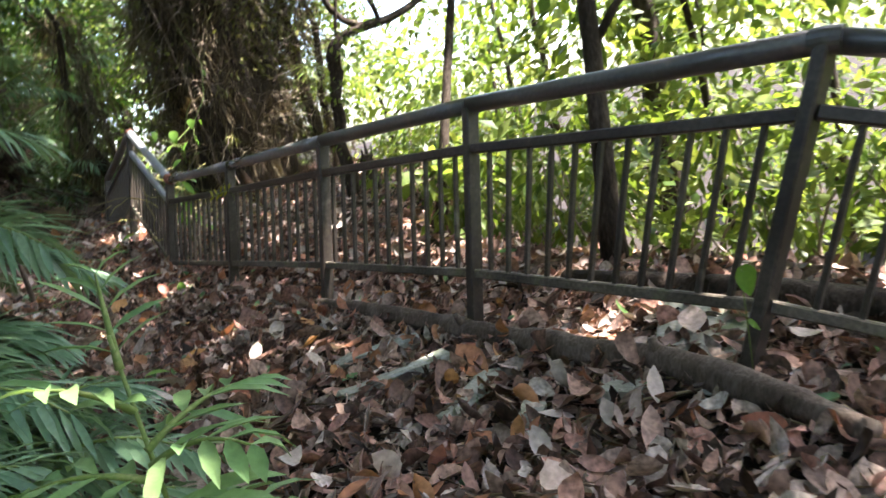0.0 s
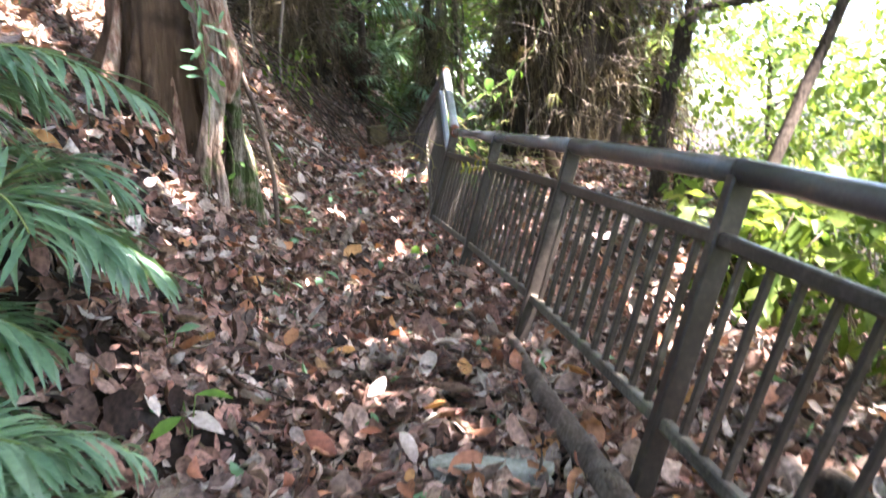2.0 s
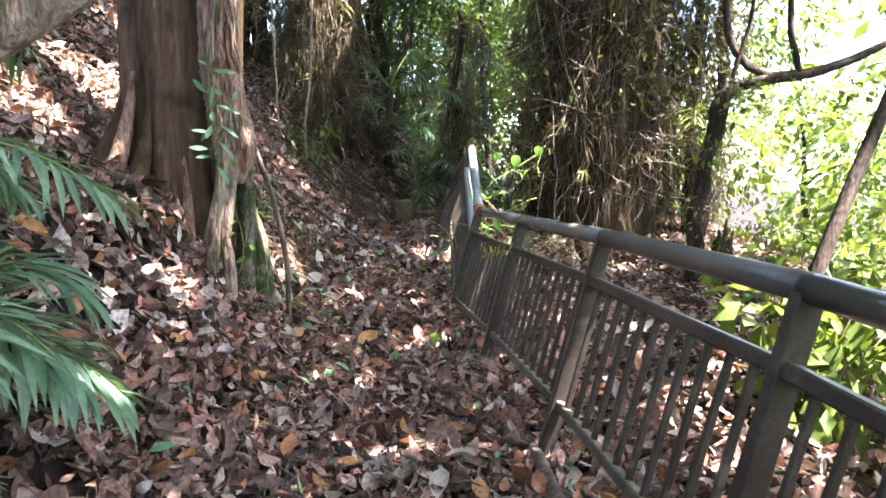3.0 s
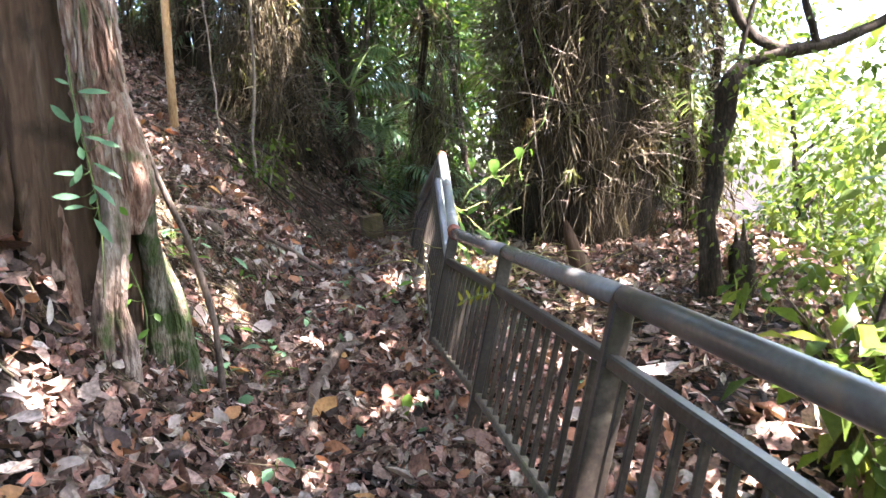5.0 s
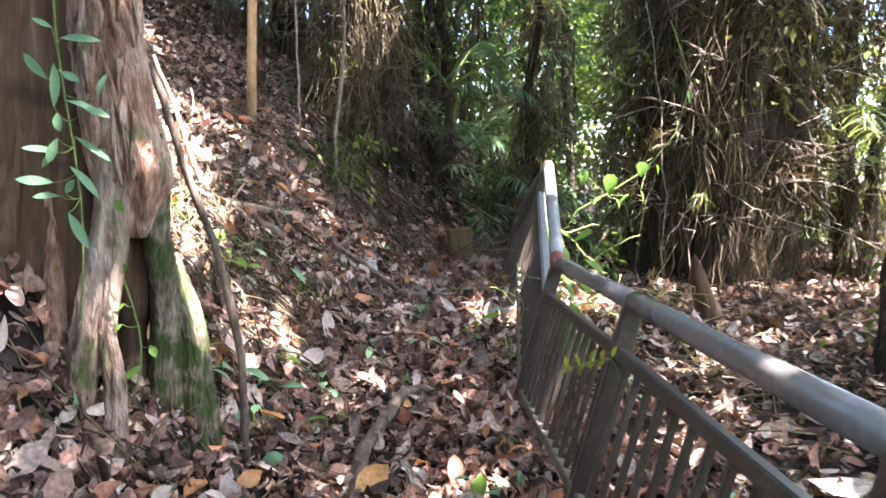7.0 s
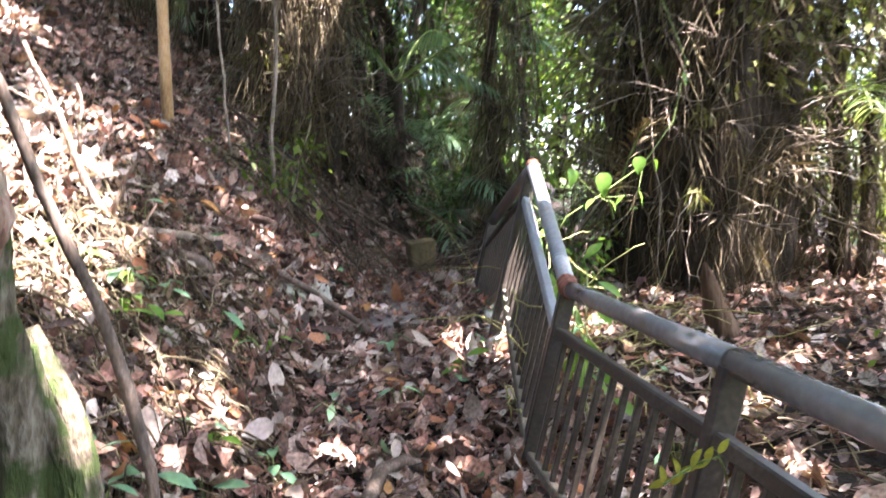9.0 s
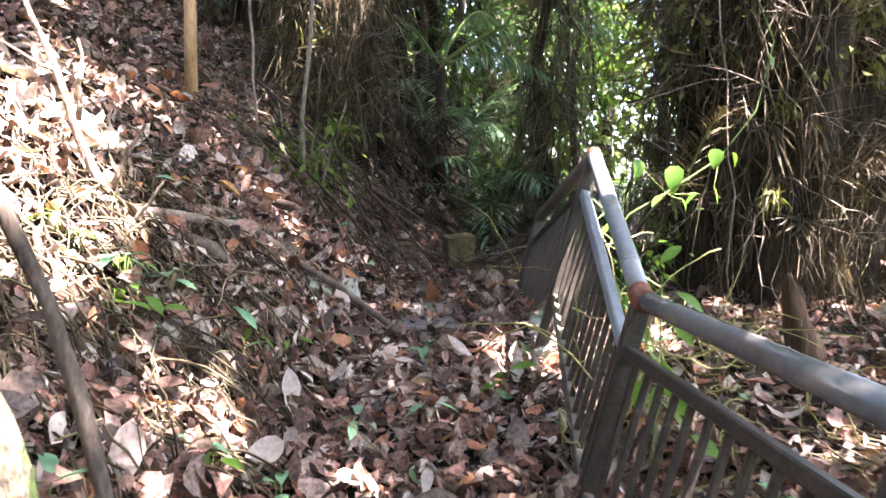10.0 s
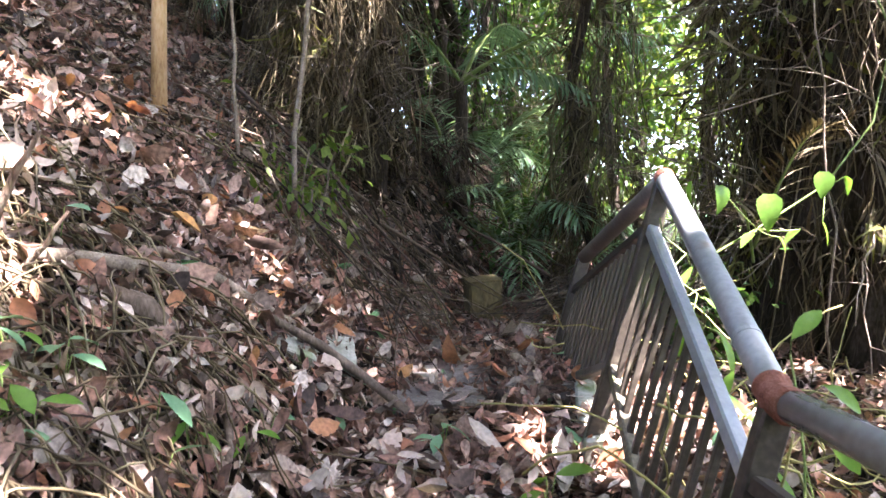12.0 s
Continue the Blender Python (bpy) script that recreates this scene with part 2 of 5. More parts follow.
def bend_line(a, b, n, sag=0.0, wobble=0.0, seed=0):
    """n points from a to b, sagging and wandering."""
    rng = np.random.default_rng(seed)
    s = np.linspace(0, 1, n)[:, None]
    p = np.asarray(a, float) * (1 - s) + np.asarray(b, float) * s
    p[:, 2] -= sag * 4 * (s[:, 0] * (1 - s[:, 0]))
    w = np.cumsum(rng.normal(0, 1, (n, 3)), axis=0)
    w -= w[0] * (1 - s) + w[-1] * s
    return p + wobble * w


LEAF = {"oval": [0.04, 0.52, 0.85, 1.0, 0.93, 0.62, 0.02], "heart": [0.45, 0.95, 1.0, 0.88, 0.65, 0.35, 0.02], "blade": [0.12, 0.6, 0.9, 1.0, 0.9, 0.6, 0.02]}


def leaf_mesh(pos, frame3, length, width, bend, fold, shape="oval", twist=0.0, rows=5):
    """Many leaves at once: pos (N,3), frame3 (N,3,3) with rows across, along, up; arrays of sizes, bend and fold."""
    n = len(pos)
    s = np.linspace(0, 1, rows)
    w = np.interp(s, np.linspace(0, 1, 7), LEAF[shape])
    b = np.where(np.abs(bend) < 0.02, 0.02, bend)[:, None]
    along = np.sin(b * s) / b
    rise = (1 - np.cos(b * s)) / b
    rng = np.random.default_rng(n)
    loc = np.zeros((n, rows, 3, 3))
    for k, u in enumerate((-1.0, 0.0, 1.0)):
        loc[:, :, k, 0] = u * 0.5 * width[:, None] * w * np.cos(fold)[:, None]
        loc[:, :, k, 1] = length[:, None] * along
        loc[:, :, k, 2] = length[:, None] * rise + abs(u) * 0.5 * width[:, None] * w * np.sin(fold)[:, None]
        if twist and u:
            loc[:, :, k, 2] += twist * width[:, None] * rng.uniform(-1, 1, (n, rows))
    v = np.einsum("nrki,nij->nrkj", loc, frame3) + pos[:, None, None, :]
    i, k = np.meshgrid(np.arange(rows - 1), np.arange(2), indexing="ij")
    q = np.stack([i * 3 + k, i * 3 + k + 1, (i + 1) * 3 + k + 1, (i + 1) * 3 + k], -1).reshape(-1, 4)
    q = (q[None] + (np.arange(n) * rows * 3)[:, None, None]).reshape(-1, 4)
    return v.reshape(-1, 3), q


def frames_from(up, rng, jitter):
    """Random frames whose third axis lies near up (N,3)."""
    n = len(up)
    z = up + rng.normal(0, jitter, (n, 3))
    z /= np.linalg.norm(z, axis=1)[:, None]
    r = rng.normal(0, 1, (n, 3))
    x = np.cross(r, z)
    x /= np.linalg.norm(x, axis=1)[:, None]
    return np.stack([x, np.cross(z, x), z], 1)


def frames_along(direction, rng, tilt=0.4):
    """Frames whose second axis runs along direction (N,3), faces up as far as they can."""
    y = direction / np.linalg.norm(direction, axis=1)[:, None]
    up = np.array([0, 0, 1.0]) + rng.normal(0, tilt, y.shape)
    x = np.cross(y, up)
    x /= np.linalg.norm(x, axis=1)[:, None] + 1e-9
    return np.stack([x, y, np.cross(x, y)], 1)


# ==== ground ====
def lumps(x, y):
    return (0.030 * np.sin(2.1 * x + 1.3 * np.sin(1.7 * y)) * np.sin(1.9 * y + 0.8) + 0.018 * np.sin(5.3 * x + 2.0 * np.sin(3.1 * y)) * np.sin(4.7 * y + 1.9 * x)
            + 0.008 * np.sin(13.0 * x + 3 * np.sin(5 * y)) * np.sin(11.0 * y + 2.0))


def ground_z(x, y):
    x, y = np.asarray(x, float), np.asarray(y, float)
    path = np.interp(y, [-40, -6, 0, 5.8, 6.3, 7.8, 8.7, 9.3, 9.7, 10.4, 13, 22, 60], [-1.0, -0.4, -0.26, -0.24, -0.18, -0.01, 0.24, 0.34, 0.40, 0.49, 0.65, 1.2, 3.0])
    shelf = np.interp(y, [-40, 0, 5, 6.2, 7.5, 11.4, 20, 60], [-1.0, -0.3, -0.10, 0.0, 0.15, 0.5, 0.9, 3.0])
    m = np.clip((x - 1.05) / 0.5, 0, 1)
    z = path * (1 - m) + shelf * m
    foot = np.interp(y, [-40, -8, 1.2, 2.6, 3.2, 8, 9.4, 11.3, 13.3, 16.3, 40], [-4.5, -3.4, -2.9, -0.9, -0.38, -0.36, -0.16, 0.0, 0.8, 1.4, 2.0])
    d = np.clip(foot - x, 0, None)
    bank = 1.16 * (np.sqrt(d * d + 0.03) - 0.173)
    z = z + 7 * (1 - np.exp(-bank / 7))
    brink = np.interp(y, [-40, -8, 4, 6.5, 9.2, 13, 40], [2.0, 2.0, 2.1, 3.1, 5.4, 6.5, 8.0])
    r = np.clip(x - brink, 0, None)
    drop = 0.75 * (np.sqrt(r * r + 0.16) - 0.4)
    z = z - 6 * (1 - np.exp(-drop / 6))
    z = z + 0.34 * np.exp(-(((x + 1.58) / 0.30) ** 2 + ((y - 5.9) / 0.5) ** 2))      # soil heaped against the old tree
    z = z + 0.50 * np.exp(-(((x + 0.15) / 0.55) ** 2 + ((y - 13.1) / 0.7) ** 2))     # the steep end of the bank
    return z + lumps(x, y)


def ground_normal(x, y):
    e = 0.03
    n = np.stack([(ground_z(x - e, y) - ground_z(x + e, y)) / (2 * e), (ground_z(x, y - e) - ground_z(x, y + e)) / (2 * e), np.ones_like(x)], -1)
    return n / np.linalg.norm(n, axis=1)[:, None]


def spread_axis(lo, hi, step, far):
    inner = np.arange(lo, hi + step / 2, step)
    out = np.geomspace(step * 2, far, 34)
    return np.concatenate([(lo - out)[::-1], inner, hi + out])


gx, gy = spread_axis(-5, 7, 0.08, 500), spread_axis(-3, 16, 0.08, 500)
GX, GY = np.meshgrid(gx, gy, indexing="ij")
GZ = ground_z(GX, GY)
nx, ny = GX.shape
gi, gj = np.meshgrid(np.arange(nx - 1), np.arange(ny - 1), indexing="ij")
gq = np.stack([gi * ny + gj, (gi + 1) * ny + gj, (gi + 1) * ny + gj + 1, gi * ny + gj + 1], -1)
tagged(new("ground", mesh_of("ground", np.stack([GX, GY, GZ], -1), gq, M_SOIL)), "dark forest soil under fallen leaves, steep bank on one side", "ground", kind="structure")


def litter(name, label, n, x0, x1, y0, y1, size, seed, lift=0.012, material=M_LITTER, shape="oval", rows=6, jitter=0.45, weight=None):
    """Fallen leaves strewn over a stretch of the ground."""
    rng = np.random.default_rng(seed)
    x, y = rng.uniform(x0, x1, n), rng.uniform(y0, y1, n)
    if weight is not None:
        keep = rng.uniform(0, 1, n) < weight(x, y)
        x, y = x[keep], y[keep]
        n = len(x)
    up = ground_normal(x, y)
    pos = np.stack([x, y, ground_z(x, y)], -1) + up * (rng.uniform(0.0, 1.0, n) ** 1.4 * 0.06 + lift)[:, None]
    fr = frames_from(up, rng, jitter)
    length = size * np.exp(rng.normal(0, 0.32, n))
    v, q = leaf_mesh(pos - fr[:, 1] * (length * 0.5)[:, None], fr, length, length * rng.uniform(0.40, 0.66, n), rng.normal(0.3, 1.05, n), rng.normal(0.35, 0.55, n), shape, 0.06, rows)
    return tagged(new(name, mesh_of(name, v, q, material)), label, "leaf litter", kind="stuff")


litter("leaf_litter", "brown and tan curled dry leaves covering the path", 12500, -1.3, 1.9, -1.0, 6.0, 0.112, 11)
litter("leaf_litter", "brown and tan curled dry leaves covering the path", 12000, -1.3, 1.9, 6.0, 12.5, 0.108, 12)
litter("leaf_litter", "dry brown leaves lying on the steep bank", 15000, -4.5, -0.9, 2.5, 13.5, 0.11, 13, rows=4)
litter("leaf_litter", "dry pale leaves on the shelf beyond the railing", 15000, 1.2, 6.0, -2.0, 13.0, 0.11, 14, rows=4)
litter("leaf_litter", "dry leaves on the level ground beside the palms", 6000, -4.0, -1.0, -3.0, 3.0, 0.11, 15, rows=4)
litter("leaf_litter", "dry leaves on the ground behind the start of the path", 4500, -1.0, 3.5, -4.0, -0.8, 0.115, 19, rows=4)
litter("leaf_litter", "dead leaves and debris on the far path", 7000, -1.5, 3.0, 12.0, 19.0, 0.12, 16, rows=4)


litter("leaf_crumbs", "small broken brown leaf crumbs between the larger leaves", 11000, -1.3, 1.6, 0.6, 10.5, 0.055, 17, lift=0.02, rows=3)
litter("leaf_crumbs", "small broken brown leaf crumbs on the steep bank", 7000, -2.8, -0.7, 6.2, 12.5, 0.055, 18, lift=0.02, rows=3)


# ==== railing ====
railing = thing("railing", "weathered brown steel railing leaning outward beside the path", "railing", at=(1.0, 4.5, float(ground_z(1.0, 4.5))))
LEAN_DIR = np.array([0.242, 0.0, 0.970])                  # the whole railing leans away from the path


def rail_part(name, pieces, material, label="", parent=None, smooth=False):
    v, q = pieces
    base = np.array(railing.location)
    return part(name, mesh_of(name, v - base, q, material, smooth), parent or railing, label)


def foot_to(p, h, lean=None):
    """The point h metres up the leaning railing over the foot line p."""
    return np.asarray(p, float) + (LEAN_DIR if lean is None else lean) * h


def bay(a, b, count, lean_a=None, lean_b=None, rail=M_POST):
    """One bay between two post feet a and b, which lie on the line of the bottom rail."""
    a, b = np.asarray(a, float), np.asarray(b, float)
    la = LEAN_DIR if lean_a is None else lean_a
    lb = LEAN_DIR if lean_b is None else lean_b
    rail_part("bottom_rail", box(a, b, 0.05, 0.05, LEAN_DIR), M_DUSTY, "dusty moss-stained bottom rail")
    rail_part("middle_rail", box(a + la * 0.70, b + lb * 0.70, 0.06, 0.055, LEAN_DIR), rail)
    for i in range(count):
        s = (i + 1) / (count + 1)
        f, lean = a * (1 - s) + b * s, la * (1 - s) + lb * s
        rail_part("baluster", box(f + lean * 0.024, f + lean * 0.676, 0.028, 0.022, (0, 1, 0.1)), M_POST)


def post(f, top, down=0.5, size=0.09, lean=None):
    rail_part("post", box(foot_to(f, -down, lean), foot_to(f, top, lean), size, 0.055, (0, 1, 0)), M_POST)


def hand_rail(a, b, r=0.047, material=None, label="grey-brown painted round steel handrail"):
    rail_part("handrail", tube(np.linspace(a, b, 5), r, 28), material or M_STEEL, label, smooth=True)


FIRST_LEAN = np.array([0.233, -0.252, 0.968])                # the first post has slumped back as well
FEET = [np.array([1.0, 1.054, 0.03])] + [np.array(p) for p in ((1.0, 2.705, 0.10), (1.0, 4.435, 0.10), (0.955, 6.23, 0.08), (0.862, 7.845, 0.075))]
LEANS = [FIRST_LEAN] + [LEAN_DIR] * 4
TOP = 0.945
for k in range(4):
    bay(FEET[k], FEET[k + 1], 11, LEANS[k], LEANS[k + 1])
    hand_rail(foot_to(FEET[k], TOP, LEANS[k]), foot_to(FEET[k + 1], TOP), material=M_LITSTEEL if k > 1 else M_STEEL, label="lighter grey-brown round steel handrail, light put into its colour" if k > 1 else "dark grey-brown round steel handrail")
for f, lean in zip(FEET, LEANS):
    post(f, TOP - 0.02, lean=lean)
for f in FEET[1:4]:
    p = foot_to(f, TOP)
    rail_part("joint_ring", tube([p + (0, -0.006, 0), p + (0, 0.006, 0)], 0.0482, 24), M_POST)
# the climbing flight beyond the corner
CORNER, UPPER = FEET[-1], np.array([0.978, 9.26, 0.77])
bay(CORNER + (0.0, 0.03, 0.0), UPPER, 12, rail=M_SKYSTEEL)
post(UPPER, TOP - 0.02, 0.7)
# handrail of the rising flight, tinted as if it mirrored the sky
hand_rail(foot_to(CORNER, TOP), foot_to(UPPER, TOP), material=M_SKYSTEEL, label="weathered round steel handrail, sky sheen in its pale blue-grey colour")
joint = foot_to(CORNER, TOP)
run = (foot_to(UPPER, TOP) - joint) / np.linalg.norm(foot_to(UPPER, TOP) - joint)
rail_part("rust_collar", tube([joint - (0, 0.075, 0), joint - (0, 0.062, 0), joint - (0, 0.03, 0), joint + (0, 0.0, 0.0), joint + run * 0.035, joint + run * 0.06, joint + run * 0.075], [0.049, 0.055, 0.053, 0.058, 0.053, 0.055, 0.049], 24, 4, 0.035), M_RUST, "red rusted welded joint of the handrail")
rail_part("rust_collar", tube([foot_to(UPPER, TOP) - run * 0.02, foot_to(UPPER, TOP) + run * 0.03], 0.05, 20), M_RUST, "rusted end of the handrail")
rail_part("joint_ring", tube([joint + run * 0.28, joint + run * 0.30], 0.0492, 20), M_SKYSTEEL)
# the next flight, falling away
FAR = np.array([0.90, 10.75, 0.30])
bay(UPPER + (0, 0.03, 0), FAR, 14)
post(FAR, TOP - 0.02, 0.5)
hand_rail(foot_to(UPPER, TOP), foot_to(FAR, TOP))
# the first flight, falling away behind the start of the path
START = np.array([1.55, -0.25, -0.42])
bay(FEET[0] - (0, 0.03, 0), START, 9, FIRST_LEAN, FIRST_LEAN)
post(START, TOP - 0.02, lean=FIRST_LEAN)
p = foot_to(FEET[0], TOP, FIRST_LEAN)
hand_rail(p, foot_to(START, TOP, FIRST_LEAN))
rail_part("joint_ring", tube([p - (-0.008, 0.05, 0.008), p, p + (0, 0.05, 0)], 0.051, 20), M_STEEL)


# ==== trees and stems ====
def stem(name, points, radii, material, label, category, sides=9, rough=0.08, seed=1, extra=()):
    """A single bare stem, stick or log; extra: more (points, radii) for its side branches."""
    pieces = [tube(points, radii, sides, seed, rough)] + [tube(p, r, 6, seed + 1, rough) for p, r in extra]
    v, q = merge(pieces)
    base = np.asarray(points[0], float)
    ob = new(name, mesh_of(name, v - base, q, material))
    ob.location = base
    return tagged(ob, label, category)


def ground_point(x, y, h=0.0):
    return np.array([x, y, float(ground_z(x, y)) + h])


def fluted(points, radii, sides, flutes, depth, seed):
    """A trunk or root whose surface is grooved along its length."""
    rng = np.random.default_rng(seed)
    p = np.asarray(points, float)
    v, q = tube(p, 1.0, sides)
    n = len(p)
    ring = v[: n * sides].reshape(n, sides, 3) - p[:, None]
    a = np.linspace(0, 2 * np.pi, sides, endpoint=False)[None]
    h = np.linspace(0, 1, n)[:, None] * 5
    ph = rng.uniform(0, 6, 4)
    r = 1 + depth * (np.sin(flutes * a + ph[0] + 0.8 * np.sin(h + ph[1])) + 0.6 * np.sin((2 * flutes + 1) * a + ph[2] + 1.3 * np.sin(0.7 * h)) + 0.35 * rng.normal(0, 1, (n, sides)))
    v[: n * sides] = (ring * (r * np.asarray(radii, float)[:, None])[:, :, None] + p[:, None]).reshape(-1, 3)
    return v, q


def big_tree():
    """The old tree on the bank: a fluted trunk that flares into buttress roots."""
    c = np.array([-1.56, 6.39])
    base = np.array([c[0], c[1], 0.75])
    t = thing("old_tree", "old tree with fluted brown trunk and mossy root legs", "tree", at=base)
    z = np.concatenate([np.linspace(-0.5, 2.5, 50), np.linspace(2.7, 8.5, 20)])
    line = np.stack([0.02 * np.sin(z), 0.02 * np.cos(1.3 * z), z], -1)
    part("trunk", mesh_of("trunk", *fluted(line, 0.36 + 0.07 * np.exp(-np.clip(z, 0, 9) / 0.3) - 0.012 * z, 120, 7, 0.055, 5), M_BARK), t)
    for n, (ang, reach, thick) in enumerate([(-1.05, 0.50, 0.060), (-1.42, 0.54, 0.055), (-1.75, 0.56, 0.075), (-2.15, 0.60, 0.07), (-2.6, 0.62, 0.08), (0.30, 0.55, 0.06)]):
        d = np.array([math.cos(ang), math.sin(ang)])
        g = float(ground_z(*(c + d * reach))) - 0.12
        s = np.linspace(0, 1, 16)
        rr = 0.32 + (reach - 0.32) * s ** 1.8
        xy = c + d * rr[:, None] + np.array([-d[1], d[0]]) * (0.02 * np.sin(4 * s + n))[:, None]
        pts = np.column_stack([xy, g + (1 - s) ** 1.1 * (0.8 + 0.25 * math.sin(3 * n))]) - base
        part("buttress_root", mesh_of("buttress_root", *fluted(pts, thick * (0.25 + 0.85 * s ** 0.8), 16, 3, 0.10, n), M_RIDGE if n in (0, 3) else M_BARK), t, "pale-footed buttress root" if n in (0, 3) else "")
    # the rusty peeling ridge on the side of the trunk, split into root legs over a hollow
    def ridge_x(h):
        return np.interp(h, [1.3, 1.5, 1.6, 1.78, 2.05, 2.4, 7], [-1.01, -1.01, -1.035, -1.07, -1.105, -1.125, -1.37])

    h = np.concatenate([np.linspace(1.26, 3.2, 90), np.linspace(3.3, 7, 14)])
    pts = np.column_stack([ridge_x(h) + 0.008 * np.sin(5 * h), np.interp(h, [1.2, 2.4, 7], [6.08, 6.12, 6.22]), h]) - base
    wide = np.interp(h, [1.26, 1.36, 1.5, 1.62, 1.8, 2.6, 7], [0.04, 0.085, 0.135, 0.14, 0.13, 0.125, 0.11])
    part("bark_ridge", mesh_of("bark_ridge", *fluted(pts, wide, 96, 6, 0.10, 8), M_RIDGE), t, "rusty peeling bark ridge")
    rng = np.random.default_rng(66)
    for k in range(90):
        a, z0 = rng.uniform(-2.9, 0.2), rng.uniform(1.36, 2.9)
        n, ln = 9, rng.uniform(0.10, 0.42)
        zz = z0 + np.linspace(0, ln, n)
        r = np.interp(zz, [1.26, 1.36, 1.5, 1.62, 1.8, 2.6, 7], [0.04, 0.085, 0.135, 0.14, 0.13, 0.125, 0.11]) * rng.uniform(0.97, 1.09)
        aa = a + 0.12 * np.sin(np.linspace(0, 3, n) + k)
        strip = np.column_stack([ridge_x(zz) + r * np.cos(aa), 6.09 + r * np.sin(aa), zz]) - base
        part("bark_strip", mesh_of("bark_strip", *fluted(strip, rng.uniform(0.006, 0.019) * np.sin(np.linspace(0.25, 2.9, n)) ** 0.6, 8, 2, 0.22, 70 + k), M_PALEBARK if k % 3 == 0 else M_RIDGE), t)
    legs = [([(-1.06, 6.02, 1.62), (-1.08, 5.98, 1.28), (-1.11, 5.95, 1.08), (-1.14, 5.94, 0.94), (-1.18, 5.92, 0.75), (-1.19, 5.88, 0.34)], (0.07, 0.068, 0.058, 0.056, 0.060, 0.058)),
            ([(-1.03, 6.0, 1.55), (-1.04, 5.97, 1.22), (-1.045, 5.96, 1.03), (-1.08, 5.96, 0.86), (-1.05, 5.95, 0.65), (-1.02, 5.90, 0.30)], (0.055, 0.048, 0.040, 0.038, 0.042, 0.050)),
            ([(-0.97, 6.12, 1.70), (-0.945, 6.16, 1.46), (-0.965, 6.20, 1.24), (-0.98, 6.28, 1.01), (-1.00, 6.34, 0.76), (-1.02, 6.38, 0.22)], (0.062, 0.064, 0.058, 0.062, 0.072, 0.088)),
            ([(-0.95, 6.32, 1.12), (-0.93, 6.36, 0.91), (-0.905, 6.38, 0.75), (-0.88, 6.40, 0.52), (-0.85, 6.40, 0.16)], (0.03, 0.042, 0.045, 0.048, 0.05)),
            ([(-1.12, 6.20, 1.45), (-1.11, 6.26, 1.1), (-1.13, 6.30, 0.8), (-1.13, 6.30, 0.28)], (0.09, 0.075, 0.06, 0.06)),
            ([(-1.0, 6.45, 1.15), (-0.92, 6.46, 0.90), (-0.87, 6.46, 0.70), (-0.84, 6.45, 0.48), (-0.80, 6.42, 0.12)], (0.032, 0.036, 0.038, 0.040, 0.042))]
    legs_bark = (M_PALEBARK, M_PALEBARK, M_MOSSROOT, M_MOSSROOT, M_BARK, M_MOSSROOT)
    for k, (line, w) in enumerate(legs):
        s = np.linspace(0, 1, 34)
        knots = np.linspace(0, 1, len(line))
        pts = np.column_stack([np.interp(s, knots, np.array(line)[:, i]) for i in range(3)]) - base
        pts[1:-1] = (pts[:-2] + 2 * pts[1:-1] + pts[2:]) / 4
        pts[:, :2] += 0.006 * np.sin(9 * s + k)[:, None]
        part("ridge_root", mesh_of("ridge_root", *fluted(pts, np.interp(s, knots, w), 30, 3, 0.11, 20 + k), legs_bark[k]), t, "mossy grey root leg" if k > 1 else "pale mossy root leg")
    return t


big_tree()


def crown_leaves(blobs, n, size, rng, droop=0.5, hole=None, clump=0.45):
    """Leaves in many small clumps inside ellipsoids (centre, radii)."""
    pos, dirs = [], []
    share = np.array([np.prod(r) ** 0.67 for _, r in blobs])
    share = share / share.sum()
    for (c, r), s in zip(blobs, share):
        k = max(1, int(round(n * s / 26)))
        d = rng.normal(0, 1, (k, 3))
        d /= np.linalg.norm(d, axis=1)[:, None]
        hub = np.array(c) + d * np.array(r) * (rng.uniform(0.25, 1.0, k) ** 0.6)[:, None]
        per = 26
        off = rng.normal(0, 1, (k, per, 3)) * clump * np.array([1, 1, 0.6]) * rng.uniform(0.5, 1.2, (k, 1, 1))
        pos.append((hub[:, None] + off).reshape(-1, 3))
        dirs.append((off + d[:, None] * 0.2).reshape(-1, 3))
    pos, dirs = np.concatenate(pos), np.concatenate(dirs)
    if hole is not None:
        keep = hole(pos)
        pos, dirs = pos[keep], dirs[keep]
    dirs[:, 2] -= droop * np.linalg.norm(dirs, axis=1)
    m = len(pos)
    length = size * np.exp(rng.normal(0, 0.28, m))
    return leaf_mesh(pos, frames_along(dirs + rng.normal(0, 0.1, dirs.shape), rng, 0.5), length, length * rng.uniform(0.4, 0.6, m), rng.normal(-0.5, 0.4, m), rng.normal(0.2, 0.2, m), "oval", 0, 3)


